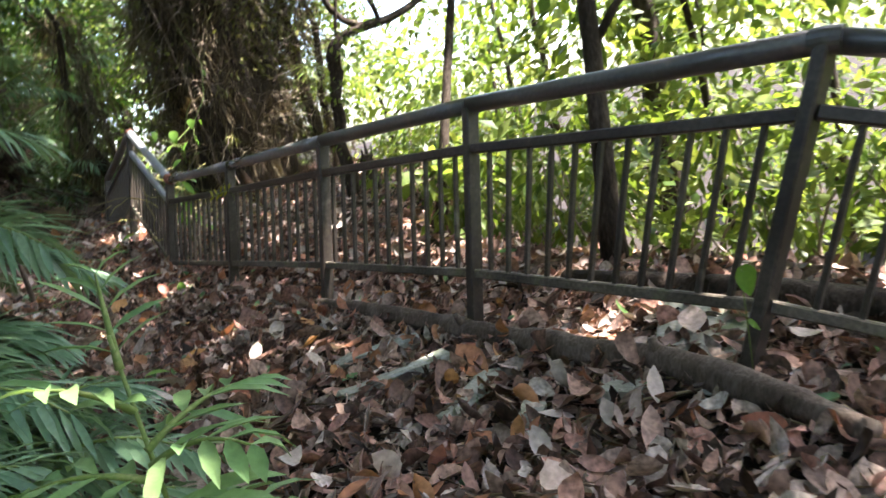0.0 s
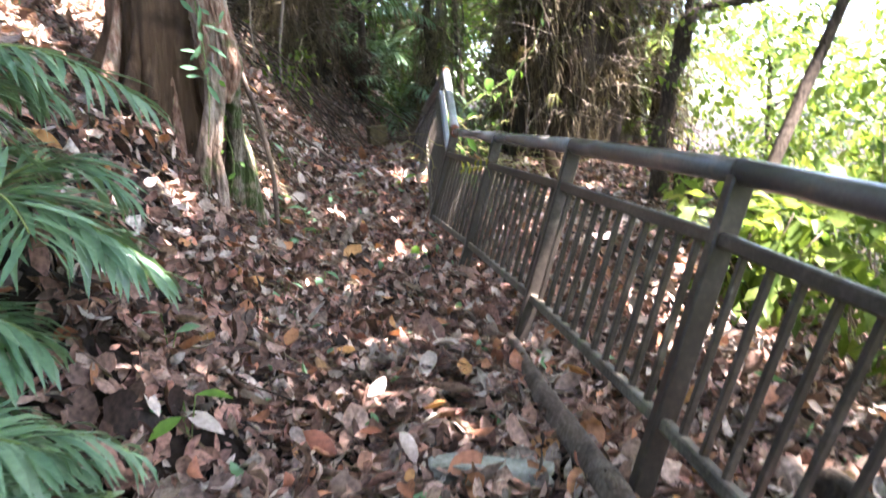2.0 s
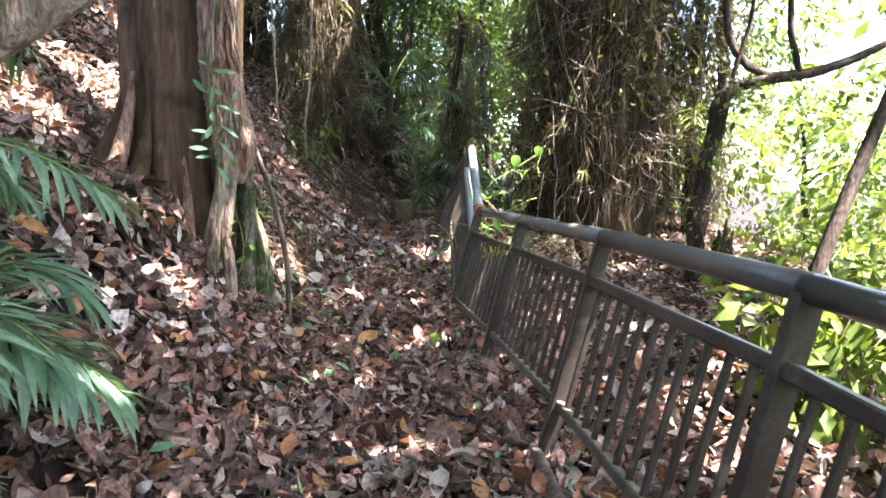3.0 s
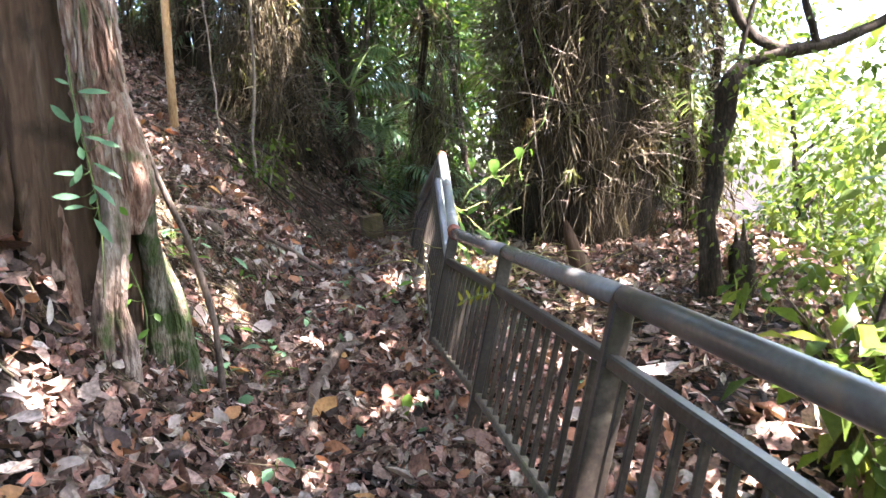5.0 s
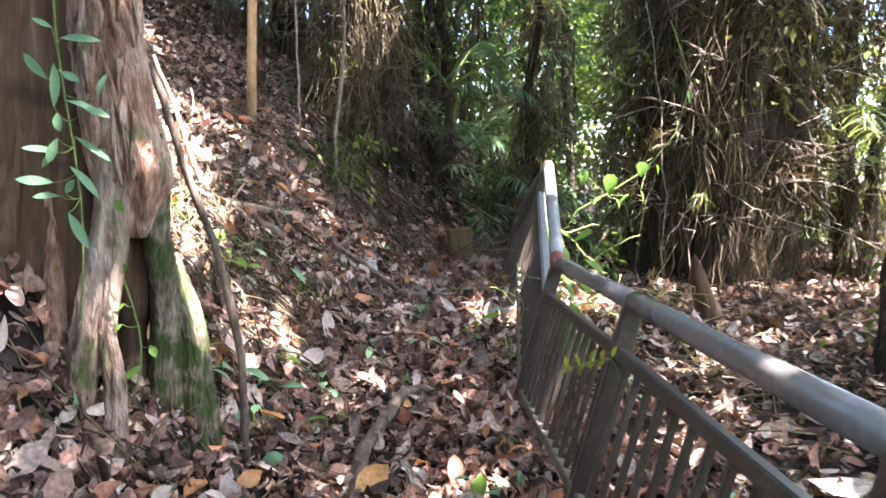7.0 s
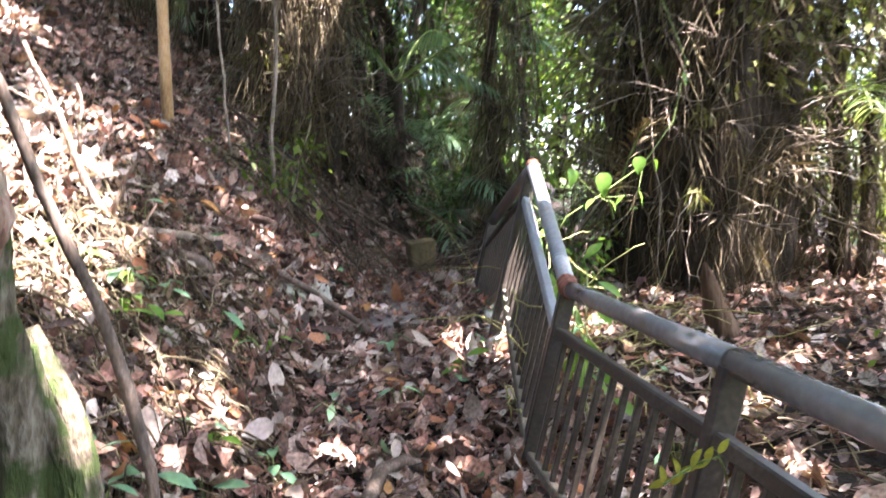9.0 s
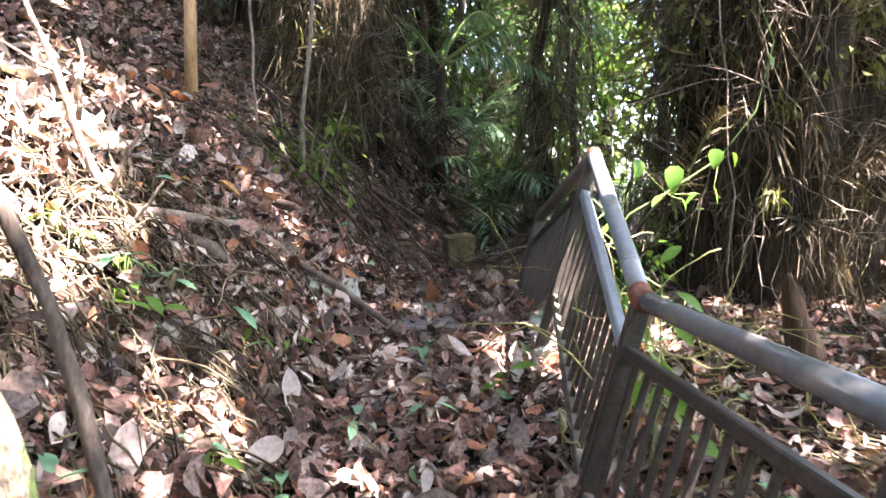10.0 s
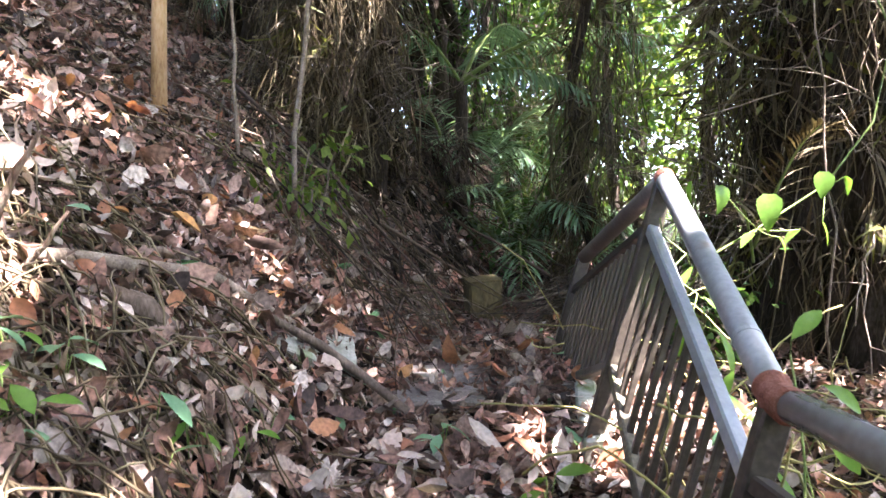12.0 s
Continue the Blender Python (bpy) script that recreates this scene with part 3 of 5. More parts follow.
# ways along which sunshine reaches the bank and a few spots on the path
BANK_GAPS = [((-0.95, 12.2, 3.3), 0.45), ((-0.9, 7.9, 0.4), 0.28), ((-2.15, 8.7, 1.85), 0.4), ((-2.87, 7.72, 2.28), 0.75), ((-2.66, 6.36, 1.94), 0.6), ((-1.8, 8.05, 1.5), 0.72), ((-2.5, 8.0, 2.4), 0.75), ((-2.0, 8.5, 1.75), 0.55), ((-2.1, 9.4, 2.2), 0.35), ((-1.8, 9.8, 2.0), 0.25), ((-0.6, 11.6, 1.4), 0.15), ((-1.4, 11.4, 2.2), 0.25), ((-2.3, 9.4, 2.4), 0.3), ((-3.0, 10.2, 3.4), 0.6), ((-3.0, 7.2, 2.8), 0.7), ((-1.3, 5.2, 0.6), 0.2), ((-1.5, 1.1, -0.2), 0.4), ((-0.9, 10.0, 1.1), 0.3)]
PATH_GAPS = [((1.4, 13.3, 3.4), 0.4), ((0.5, 13.0, 2.3), 0.2), ((1.24, 0.84, 0.95), 0.1), ((0.6, 12.4, 1.4), 0.4), ((0.1, 4.6, -0.2), 0.24), ((0.4, 6.8, 0.0), 0.2), ((-0.4, 5.8, 0.0), 0.22), ((1.0, 4.4, 0.4), 0.22), ((0.9, 1.3, -0.2), 0.15), ((-0.2, 8.0, 0.3), 0.2), ((1.2, 9.0, 1.5), 0.4), ((0.2, 5.4, -0.1), 0.2), ((1.0, 2.0, -0.2), 0.25), ((0.9, 12.6, 2.9), 0.35), ((0.9, 12.4, 1.8), 0.3)]
SHELF_GAPS = [((2.0, 4.2, -0.1), 0.45), ((1.7, 3.5, -0.1), 0.2), ((1.9, 7.4, 0.1), 0.3), ((3.0, 10.4, 0.8), 0.3), ((4.2, 10.4, 2.0), 0.3), ((2.3, 8.0, 0.2), 0.3), ((3.0, 8.7, 0.3), 0.35), ((2.3, 9.1, 0.3), 0.2), ((1.7, 6.5, 0.0), 0.3), ((3.3, 10.3, 1.5), 0.25), ((3.5, 10.2, 2.8), 0.28), ((2.4, 3.0, -0.1), 0.4), ((2.6, 5.2, -0.1), 0.5), ((2.2, 4.6, -0.1), 0.5), ((2.7, 9.6, 0.5), 0.18), ((2.5, 10.4, 2.2), 0.32), ((1.9, 9.4, 1.6), 0.5)]


def open_to_sun(pos):
    keep = np.ones(len(pos), dtype=bool)
    s = np.array(SUN)
    for p, r in BANK_GAPS + PATH_GAPS + SHELF_GAPS:
        d = pos - np.array(p)
        along = d @ s
        off = np.linalg.norm(d - along[:, None] * s, axis=1)
        keep &= ~((along > 0) & (off < r))
    return keep


def tree(label, foot, lean, height, radius, blobs, n, size, seed, bark=M_DARKBARK, leaves=M_GREEN, hole=None, clump=0.45, bow=0.12, name="tree"):
    """A tapered trunk with limbs into each part of its crown, and a crown of many leaves."""
    rng = np.random.default_rng(seed)
    base = ground_point(*foot, -0.1)
    t = thing(name, label, "tree", at=base)
    s = np.linspace(0, 1, 14)
    sway = np.cumsum(rng.normal(0, bow / 4, (14, 2)), axis=0)
    pts = np.zeros((14, 3))
    pts[:, 0], pts[:, 1], pts[:, 2] = lean[0] * s * height + sway[:, 0] * s, lean[1] * s * height + sway[:, 1] * s, s * height
    part("trunk", mesh_of("trunk", *tube(pts, radius * (1.25 - 0.95 * s) + radius * 0.5 * np.exp(-s * 22), 12, seed, 0.08), bark), t)
    for c, r in blobs:
        top = np.array(c, float) - base
        k = int(np.clip(np.interp(top[2] - 1.0, pts[:, 2], np.arange(14)), 3, 12))
        line = bend_line(pts[k], top, 8, -0.15, 0.05, seed)
        part("limb", mesh_of("limb", *tube(line, np.linspace(radius * 0.5, 0.012, 8), 7, seed, 0.1), bark), t)
    v, q = crown_leaves(blobs, n, size, rng, hole=hole, clump=clump)
    part("crown", mesh_of("crown", v - np.array(base), q, leaves), t)
    return t


FOREST = "trees of the wood"
# canopy over the path: crowns above the view, added to shade and dapple it
tree("tall tree on the bank, its unseen crown added to shade the path", (-4.2, 4.0), (0.10, 0.0), 9.5, 0.22, [((0.2, 0.6, 8.8), (2.6, 2.6, 0.9)), ((3.4, 0.8, 8.4), (2.2, 2.4, 0.9)), ((2.6, 4.2, 8.3), (2.6, 2.4, 0.9)), ((-1.0, 4.6, 8.9), (2.4, 2.4, 0.9)), ((5.6, 2.2, 8.4), (0.8, 1.4, 0.6))], 14600, 0.30, 21, hole=open_to_sun, clump=0.6)
tree("tall tree on the bank, its unseen crown added to shade the path", (-4.6, 9.0), (0.10, 0.0), 10.0, 0.2, [((0.0, 8.2, 8.8), (2.6, 2.4, 0.9)), ((3.2, 7.8, 8.4), (2.4, 2.4, 0.9)), ((1.2, 11.4, 8.8), (3.0, 2.6, 1.0)), ((-2.6, 7.4, 9.4), (2.2, 2.4, 0.9)), ((5.8, 6.4, 8.4), (0.9, 1.6, 0.7))], 14200, 0.30, 22, hole=open_to_sun, clump=0.6)
tree("tall tree beyond the railing, its high unseen crown added for shade", (3.6, -1.9), (0.0, 0.03), 9.0, 0.17, [((3.6, -2.2, 8.6), (2.2, 2.4, 0.9)), ((0.6, -3.0, 8.4), (2.6, 2.4, 1.0)), ((-2.4, -0.6, 8.6), (2.4, 2.6, 1.0))], 9000, 0.30, 23, bark=M_BARK, hole=open_to_sun, clump=0.6)
tree("tall tree, its unseen crown added above the far path for shade", (5.2, 16.5), (0.0, -0.02), 9.0, 0.2, [((4.4, 10.6, 8.6), (2.2, 2.4, 0.9)), ((-1.6, 13.0, 9.6), (2.8, 2.6, 1.0)), ((2.4, 13.8, 8.9), (2.4, 2.2, 0.9)), ((0.4, 16.0, 9.2), (2.6, 2.2, 0.9))], 9500, 0.30, 24, hole=open_to_sun, clump=0.6)
# crowns out of view, added to keep direct sun off the shelf
tree("tall tree on the slope, its high unseen crown added for shade", (6.4, 5.0), (0.0, 0.0), 9.0, 0.16, [((6.0, 3.4, 8.4), (1.7, 1.9, 0.8)), ((6.2, 6.6, 8.4), (1.7, 1.9, 0.8)), ((6.6, 9.4, 8.6), (1.6, 1.6, 0.8))], 3600, 0.30, 25, hole=open_to_sun, clump=0.55)
# trees outside the view, added to cut sky light from behind and the left
for k, (fx, fy, h) in enumerate([(-0.6, -5.2, 8.5), (2.6, -6.4, 9.0), (-4.4, -3.6, 9.0), (-5.6, 1.4, 9.5), (-6.4, 6.6, 9.0), (5.4, -8.0, 9.0)]):
    g = float(ground_z(fx, fy))
    tree("unseen dense tree added to block light behind and beside the path", (fx, fy), (0.0, 0.0), h, 0.16, [((fx + 0.6 * math.sin(5 * k + q), fy + 0.6 * math.cos(3 * k + q), g + h * q), (h * 0.24, h * 0.22, h * 0.12)) for q in (0.25, 0.45, 0.65, 0.85, 1.0)], 1900, 0.28, 120 + k, clump=0.55, hole=open_to_sun)
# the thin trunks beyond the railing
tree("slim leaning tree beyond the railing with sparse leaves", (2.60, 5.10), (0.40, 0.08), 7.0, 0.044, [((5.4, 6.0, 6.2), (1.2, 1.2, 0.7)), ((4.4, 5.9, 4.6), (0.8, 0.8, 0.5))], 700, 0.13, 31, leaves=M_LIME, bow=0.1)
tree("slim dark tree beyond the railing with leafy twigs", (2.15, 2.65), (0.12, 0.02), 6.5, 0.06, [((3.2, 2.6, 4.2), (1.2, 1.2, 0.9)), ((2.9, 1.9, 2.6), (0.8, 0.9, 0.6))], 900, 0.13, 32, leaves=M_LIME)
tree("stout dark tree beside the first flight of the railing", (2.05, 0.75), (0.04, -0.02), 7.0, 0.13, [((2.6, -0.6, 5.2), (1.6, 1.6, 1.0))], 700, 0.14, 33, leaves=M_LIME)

# sunlit trees on the slope below the path
rngs = np.random.default_rng(40)
for k, (fx, fy, h) in enumerate([(5.6, -2.0, 6.5), (5.0, 1.2, 6.0), (5.4, 3.6, 6.8), (7.6, 5.6, 7.5), (8.0, 1.0, 9.0), (9.0, 9.0, 8.5), (10.5, 4.5, 11.0), (11.5, 12.5, 11.0), (8.2, -4.5, 9.0), (13.0, -0.5, 12.0)]):
    g = float(ground_z(fx, fy))
    near = fx < 6
    blobs = [((fx + rngs.uniform(-0.9, 0.9), fy + rngs.uniform(-1.1, 1.1), g + h * s), (h * 0.24, h * 0.26, h * 0.12)) for s in ((0.28, 0.45, 0.62, 0.8, 0.95) if near else (0.35, 0.55, 0.75, 0.92))]
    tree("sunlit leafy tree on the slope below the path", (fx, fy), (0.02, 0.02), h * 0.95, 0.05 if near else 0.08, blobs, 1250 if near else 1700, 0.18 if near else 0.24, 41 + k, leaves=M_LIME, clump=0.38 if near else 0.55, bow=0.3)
# close trees over the far end of the path
for k, (fx, fy, h) in enumerate([(-2.6, 18.0, 8.0), (1.4, 19.5, 8.5), (4.6, 17.5, 8.0), (7.4, 15.6, 7.5), (-5.2, 16.0, 8.0), (3.0, 22.0, 10.0)]):
    g = float(ground_z(fx, fy))
    blobs = [((fx + rngs.uniform(-1.2, 1.2), fy + rngs.uniform(-1, 1), g + h * s), (h * 0.22, h * 0.2, h * 0.13)) for s in (0.2, 0.4, 0.6, 0.8, 0.97)]
    tree("dense green tree at the far end of the path", (fx, fy), (0.0, 0.0), h * 0.95, 0.1, blobs, 6200, 0.18, 81 + k, leaves=M_LIME if fx > 4 else M_GREEN, clump=0.42, bow=0.3)
tree("leaning tree with leaves hanging over the far path", (2.6, 15.4), (-0.12, -0.02), 5.6, 0.07, [((1.4, 15.0, 4.9), (1.1, 0.9, 0.8)), ((2.4, 14.8, 4.2), (0.9, 0.8, 0.7)), ((0.2, 15.4, 5.2), (1.0, 0.9, 0.7)), ((2.9, 15.0, 5.9), (1.4, 1.0, 0.8)), ((2.0, 15.6, 2.9), (0.8, 0.6, 0.6))], 3600, 0.12, 90, leaves=M_GREEN, clump=0.28)
# the wood all round, far off
for k in range(30):
    a = k / 30 * 2 * math.pi + rngs.uniform(-0.08, 0.08)
    rad = rngs.uniform(17, 27)
    fx, fy = 1.0 + rad * math.cos(a), 7.0 + rad * math.sin(a)
    g, h = float(ground_z(fx, fy)), rngs.uniform(9, 14)
    # trees towards the sunny side get the sunlit leaf copy, the others the green
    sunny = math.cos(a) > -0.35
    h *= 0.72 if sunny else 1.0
    open_side = -0.5 < a < 0.75
    blobs = [((fx + rngs.uniform(-1.5, 1.5), fy + rngs.uniform(-1.5, 1.5), g + h * s), (h * 0.25, h * 0.25, h * 0.15)) for s in (0.2, 0.45, 0.7, 0.92)]
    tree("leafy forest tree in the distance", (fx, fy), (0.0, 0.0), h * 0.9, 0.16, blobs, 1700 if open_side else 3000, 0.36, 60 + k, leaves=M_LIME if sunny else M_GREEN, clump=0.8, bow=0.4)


# ==== palms and undergrowth ====
def frond(origin, aim, length, droop, pairs, leaflet, width, seed, lift=0.5):
    """One feather frond: (rachis tube, leaflets)."""
    rng = np.random.default_rng(seed)
    s = np.linspace(0, 1, 12)
    aim = np.asarray(aim, float) / np.linalg.norm(aim)
    p = np.asarray(origin, float) + np.outer(s * length, aim)
    p[:, 2] -= droop * length * s ** 2.2
    rachis = tube(p, np.linspace(0.011, 0.003, 12) * max(1, length), 5)
    t = np.gradient(p, axis=0)
    t /= np.linalg.norm(t, axis=1)[:, None]
    side = np.cross(t, [0, 0, 1.0])
    side /= np.linalg.norm(side, axis=1)[:, None]
    u = np.linspace(0.16, 1.0, pairs)
    pos, dirs, lens = [], [], []
    for sgn in (-1, 1):
        for w in u:
            q = np.array([np.interp(w, s, p[:, k]) for k in range(3)])
            tt = np.array([np.interp(w, s, t[:, k]) for k in range(3)])
            sd = np.array([np.interp(w, s, side[:, k]) for k in range(3)])
            pos.append(q)
            d = tt * (0.55 + 0.5 * w) + sd * sgn + np.array([0, 0, lift * 0.5 - 0.35 * rng.uniform(0, 1)]) + rng.normal(0, 0.07, 3)
            dirs.append(d)
            lens.append(leaflet * (0.55 + 0.45 * math.sin(math.pi * min(1, w * 0.9 + 0.1))) * rng.uniform(0.85, 1.1))
    pos, dirs, lens = np.array(pos), np.array(dirs), np.array(lens)
    n = len(pos)
    leaves = leaf_mesh(pos, frames_along(dirs, rng, 0.15), lens, np.full(n, width), rng.normal(-0.7, 0.3, n), rng.normal(0.35, 0.1, n), "blade", 0, 4)
    return rachis, leaves


def palm(label, foot, fronds, material=M_PALM, trunk=None, name="palm", category="palm", cane=0.0, lift=0.5):
    """fronds: (height, aim, length, droop, pairs, leaflet, width)."""
    base = ground_point(*foot)
    t = thing(name, label, category, at=base)
    if trunk:
        part("trunk", mesh_of("trunk", *tube([(0, 0, -0.15), (0.02, 0, trunk * 0.5), (0, 0.02, trunk)], [0.09, 0.075, 0.06], 10, 3, 0.12), M_DARKBARK), t)
    if cane:
        part("stem", mesh_of("stem", *tube([(0, 0, -0.05), (0.01, 0, cane * 0.5), (0, 0.01, cane)], [0.009, 0.007, 0.005], 6), M_STALK), t)
    for k, (h, aim, length, droop, pairs, leaflet, width) in enumerate(fronds):
        r, l = frond((0, 0, h), aim, length, droop, pairs, leaflet, width, 300 + k, lift)
        f = part("frond", mesh_of("frond", *l, material), t)
        part("frond_stalk", mesh_of("frond_stalk", *r, M_STALK), f)
    return t


def rosette(n, h, length, seed, rise=0.6, droop=0.6, pairs=22, leaflet=0.4, width=0.028):
    rng = np.random.default_rng(seed)
    out = []
    for k in range(n):
        a = k * 2.4 + rng.uniform(-0.3, 0.3)
        out.append((h + rng.uniform(-0.05, 0.1), (math.cos(a), math.sin(a), rise * rng.uniform(0.5, 1.5)), length * rng.uniform(0.75, 1.1), droop * rng.uniform(0.7, 1.2), pairs, leaflet, width))
    return out


palm("low green feather palm on the bank beside the path", (-1.74, 3.1), rosette(11, 0.25, 0.95, 1, 0.9, 0.62, 24, 0.34, 0.026))
palm("low green feather palm growing at the foot of the bank", (-2.0, 1.95), rosette(13, 0.25, 1.35, 2, 0.95, 0.6, 24, 0.40, 0.028))
palm("tall green feather palm on the bank beside the path", (-2.25, 3.6), rosette(13, 0.5, 1.6, 15, 1.2, 0.62, 26, 0.42, 0.03))
palm("low green feather palm near the foot of the bank", (-1.72, 2.4), rosette(12, 0.15, 0.95, 16, 1.0, 0.65, 22, 0.34, 0.026))
palm("small green feather palm at the foot of the bank", (-1.42, 2.38), rosette(10, 0.22, 0.62, 17, 1.2, 0.75, 18, 0.28, 0.024))
palm("green feather palm arching towards the path", (-1.40, 2.95), rosette(9, 0.28, 0.85, 18, 1.1, 0.65, 22, 0.36, 0.03))
palm("low green feather palm among dry leaves", (-1.52, 2.62), rosette(12, 0.14, 0.66, 19, 1.0, 0.7, 20, 0.34, 0.03))
palm("low feather palm with pale leaflets reaching over the path edge", (-1.36, 2.3), [(0.2 + 0.09 * k, (0.9, 0.75 * math.sin(2.1 * k), 0.35 + 0.22 * (k % 4)), 0.62 + 0.05 * (k % 3), 0.55, 17, 0.30, 0.03) for k in range(5)])
palm("young broad-leaved palm seedling among dry leaves", (-1.10, 1.42), [(0.62, (0.8, 0.25, 0.35), 0.34, 0.3, 5, 0.24, 0.05), (0.54, (-0.6, 0.3, 0.4), 0.30, 0.3, 4, 0.22, 0.05), (0.48, (0.2, -0.8, 0.3), 0.32, 0.3, 5, 0.22, 0.05), (0.42, (0.8, -0.4, 0.2), 0.34, 0.4, 5, 0.23, 0.045), (0.34, (0.3, 0.8, 0.3), 0.3, 0.4, 5, 0.22, 0.045), (0.58, (0.5, -0.7, 0.5), 0.32, 0.4, 5, 0.22, 0.045), (0.82, (0.1, 0.3, 1.0), 0.25, 0.1, 5, 0.18, 0.03), (0.72, (-0.5, -0.3, 0.6), 0.26, 0.2, 4, 0.18, 0.04)], name="palm_seedling", cane=0.9, material=M_SPROUT)
palm("young fern-like palm among dry leaves", (-1.45, 1.0), rosette(7, 0.05, 0.7, 12, 1.0, 0.6, 10, 0.2, 0.035), name="palm_seedling")
# palms over the far path
palm("feather palm with a frond arching over the far path, leaflets hanging", (0.30, 13.3), [(1.62, (0.80, -0.02, 0.60), 2.45, 0.40, 32, 0.46, 0.04), (1.58, (0.75, -0.45, 0.35), 1.5, 0.5, 22, 0.36, 0.036), (1.60, (-0.5, 0.3, 0.9), 1.9, 0.5, 26, 0.40, 0.036), (1.60, (0.35, 0.5, 0.9), 2.2, 0.45, 26, 0.42, 0.036)], trunk=1.62, lift=-0.9)
palm("dark feather palm with long arching fronds", (0.3, 14.5), rosette(13, 0.2, 2.8, 3, 1.5, 0.6, 32, 0.6, 0.036))
palm("dark feather palm on the far bank", (-1.6, 14.7), rosette(13, 0.3, 2.8, 5, 1.4, 0.6, 30, 0.6, 0.036))
palm("feather palm with fronds drooping over the far path", (0.95, 13.5), rosette(11, 0.3, 2.0, 8, 1.3, 0.7, 28, 0.46, 0.034))
palm("dark feather palm beside the far path", (2.6, 13.5), rosette(10, 0.2, 2.2, 7, 1.5, 0.6, 28, 0.5, 0.034))
palm("bright feather palm behind the thicket", (5.2, 11.6), rosette(9, 1.6, 1.8, 6, 0.7, 0.6, 24, 0.45, 0.03), material=M_LIME, trunk=1.6)
palm("feather palm fronds beside the dark thicket", (2.30, 10.7), [(0.9, (0.15, -0.35, 1.0), 1.35, 0.35, 26, 0.36, 0.02), (0.8, (-0.3, -0.4, 0.8), 1.1, 0.5, 22, 0.34, 0.02)], material=M_STRAW)


def strands(n, centre, radii, top, bottom, seed, thick=0.006, wander=0.05, segs=6):
    """Bunches of hanging roots, vines and dead straw: thin three-sided tubes."""
    rng = np.random.default_rng(seed)
    out = []
    for _ in range(max(8, n // 14)):
        a, w = rng.uniform(0, 2 * np.pi), rng.uniform(0.25, 1.0) ** 0.5
        hx, hy, hz = centre[0] + radii[0] * w * math.cos(a), centre[1] + radii[1] * w * math.sin(a), rng.uniform(bottom + 0.5, top)
        fall, tilt, t = rng.uniform(0.5, 2.4), rng.normal(0, 0.28, 2), thick * rng.uniform(0.5, 1.5)
        for _ in range(14):
            p = np.array([hx, hy, hz]) + rng.normal(0, 0.10, 3)
            z0 = max(bottom, p[2] - fall * rng.uniform(0.5, 1.1))
            b = (p[0] + tilt[0] + rng.normal(0, 0.12), p[1] + tilt[1] + rng.normal(0, 0.12), z0)
            out.append(tube(bend_line(p, b, segs, 0, wander, rng.integers(1 << 30)), t * rng.uniform(0.4, 1.3), 3))
    return merge(out)


def twiggy(n, radii, top, seed, reach=0.9):
    """Bare arching twigs with side twigs, standing out of a mass."""
    rng = np.random.default_rng(seed)
    out = []
    for _ in range(n):
        a, w, z = rng.uniform(0, 6.28), rng.uniform(0.5, 0.95), rng.uniform(0.1, 0.9) * top
        p = np.array([radii[0] * w * math.cos(a), radii[1] * w * math.sin(a), z])
        d = np.array([math.cos(a) + rng.normal(0, 0.7), math.sin(a) + rng.normal(0, 0.7), rng.normal(0.1, 0.5)])
        end = p + d / np.linalg.norm(d) * reach * rng.uniform(0.4, 1.2)
        line = bend_line(p, end, 7, rng.uniform(-0.12, 0.03), 0.025, rng.integers(1 << 30))
        r = rng.uniform(0.004, 0.010)
        out.append(tube(line, np.linspace(r, r * 0.4, 7), 4))
        for k in (2, 3, 4, 5):
            e = line[k] + d * rng.uniform(0.05, 0.2) + rng.normal(0, 0.14, 3)
            out.append(tube(bend_line(line[k], e, 4, 0, 0.01, rng.integers(1 << 30)), np.linspace(r * 0.5, r * 0.25, 4), 3))
    return merge(out)


def blades(m, radii, top, seed, size, width, spread):
    """Tufts of long narrow drooping leaves over a mass."""
    rng = np.random.default_rng(seed)
    k = max(6, m // 16)
    a, w = rng.uniform(0, 6.28, k), rng.uniform(0.45, 1.0, k)
    hub = np.stack([radii[0] * w * np.cos(a), radii[1] * w * np.sin(a), rng.uniform(0.06, 1.0, k) * top], -1)
    lead = np.stack([np.cos(a) * 0.6, np.sin(a) * 0.6, rng.uniform(-1.3, 0.1, k)], -1)
    pick = np.repeat(np.arange(k), 16)
    n = len(pick)
    pos = hub[pick] + rng.normal(0, 0.05, (n, 3))
    d = lead[pick] + rng.normal(0, spread, (n, 3))
    ln = size * np.exp(rng.normal(0, 0.35, k))[pick] * rng.uniform(0.6, 1.2, n)
    return leaf_mesh(pos, frames_along(d, rng, 0.7), ln, width * rng.uniform(0.6, 1.4, n), rng.normal(-0.9, 0.6, n), rng.normal(0.2, 0.2, n), "blade", 0, 4)


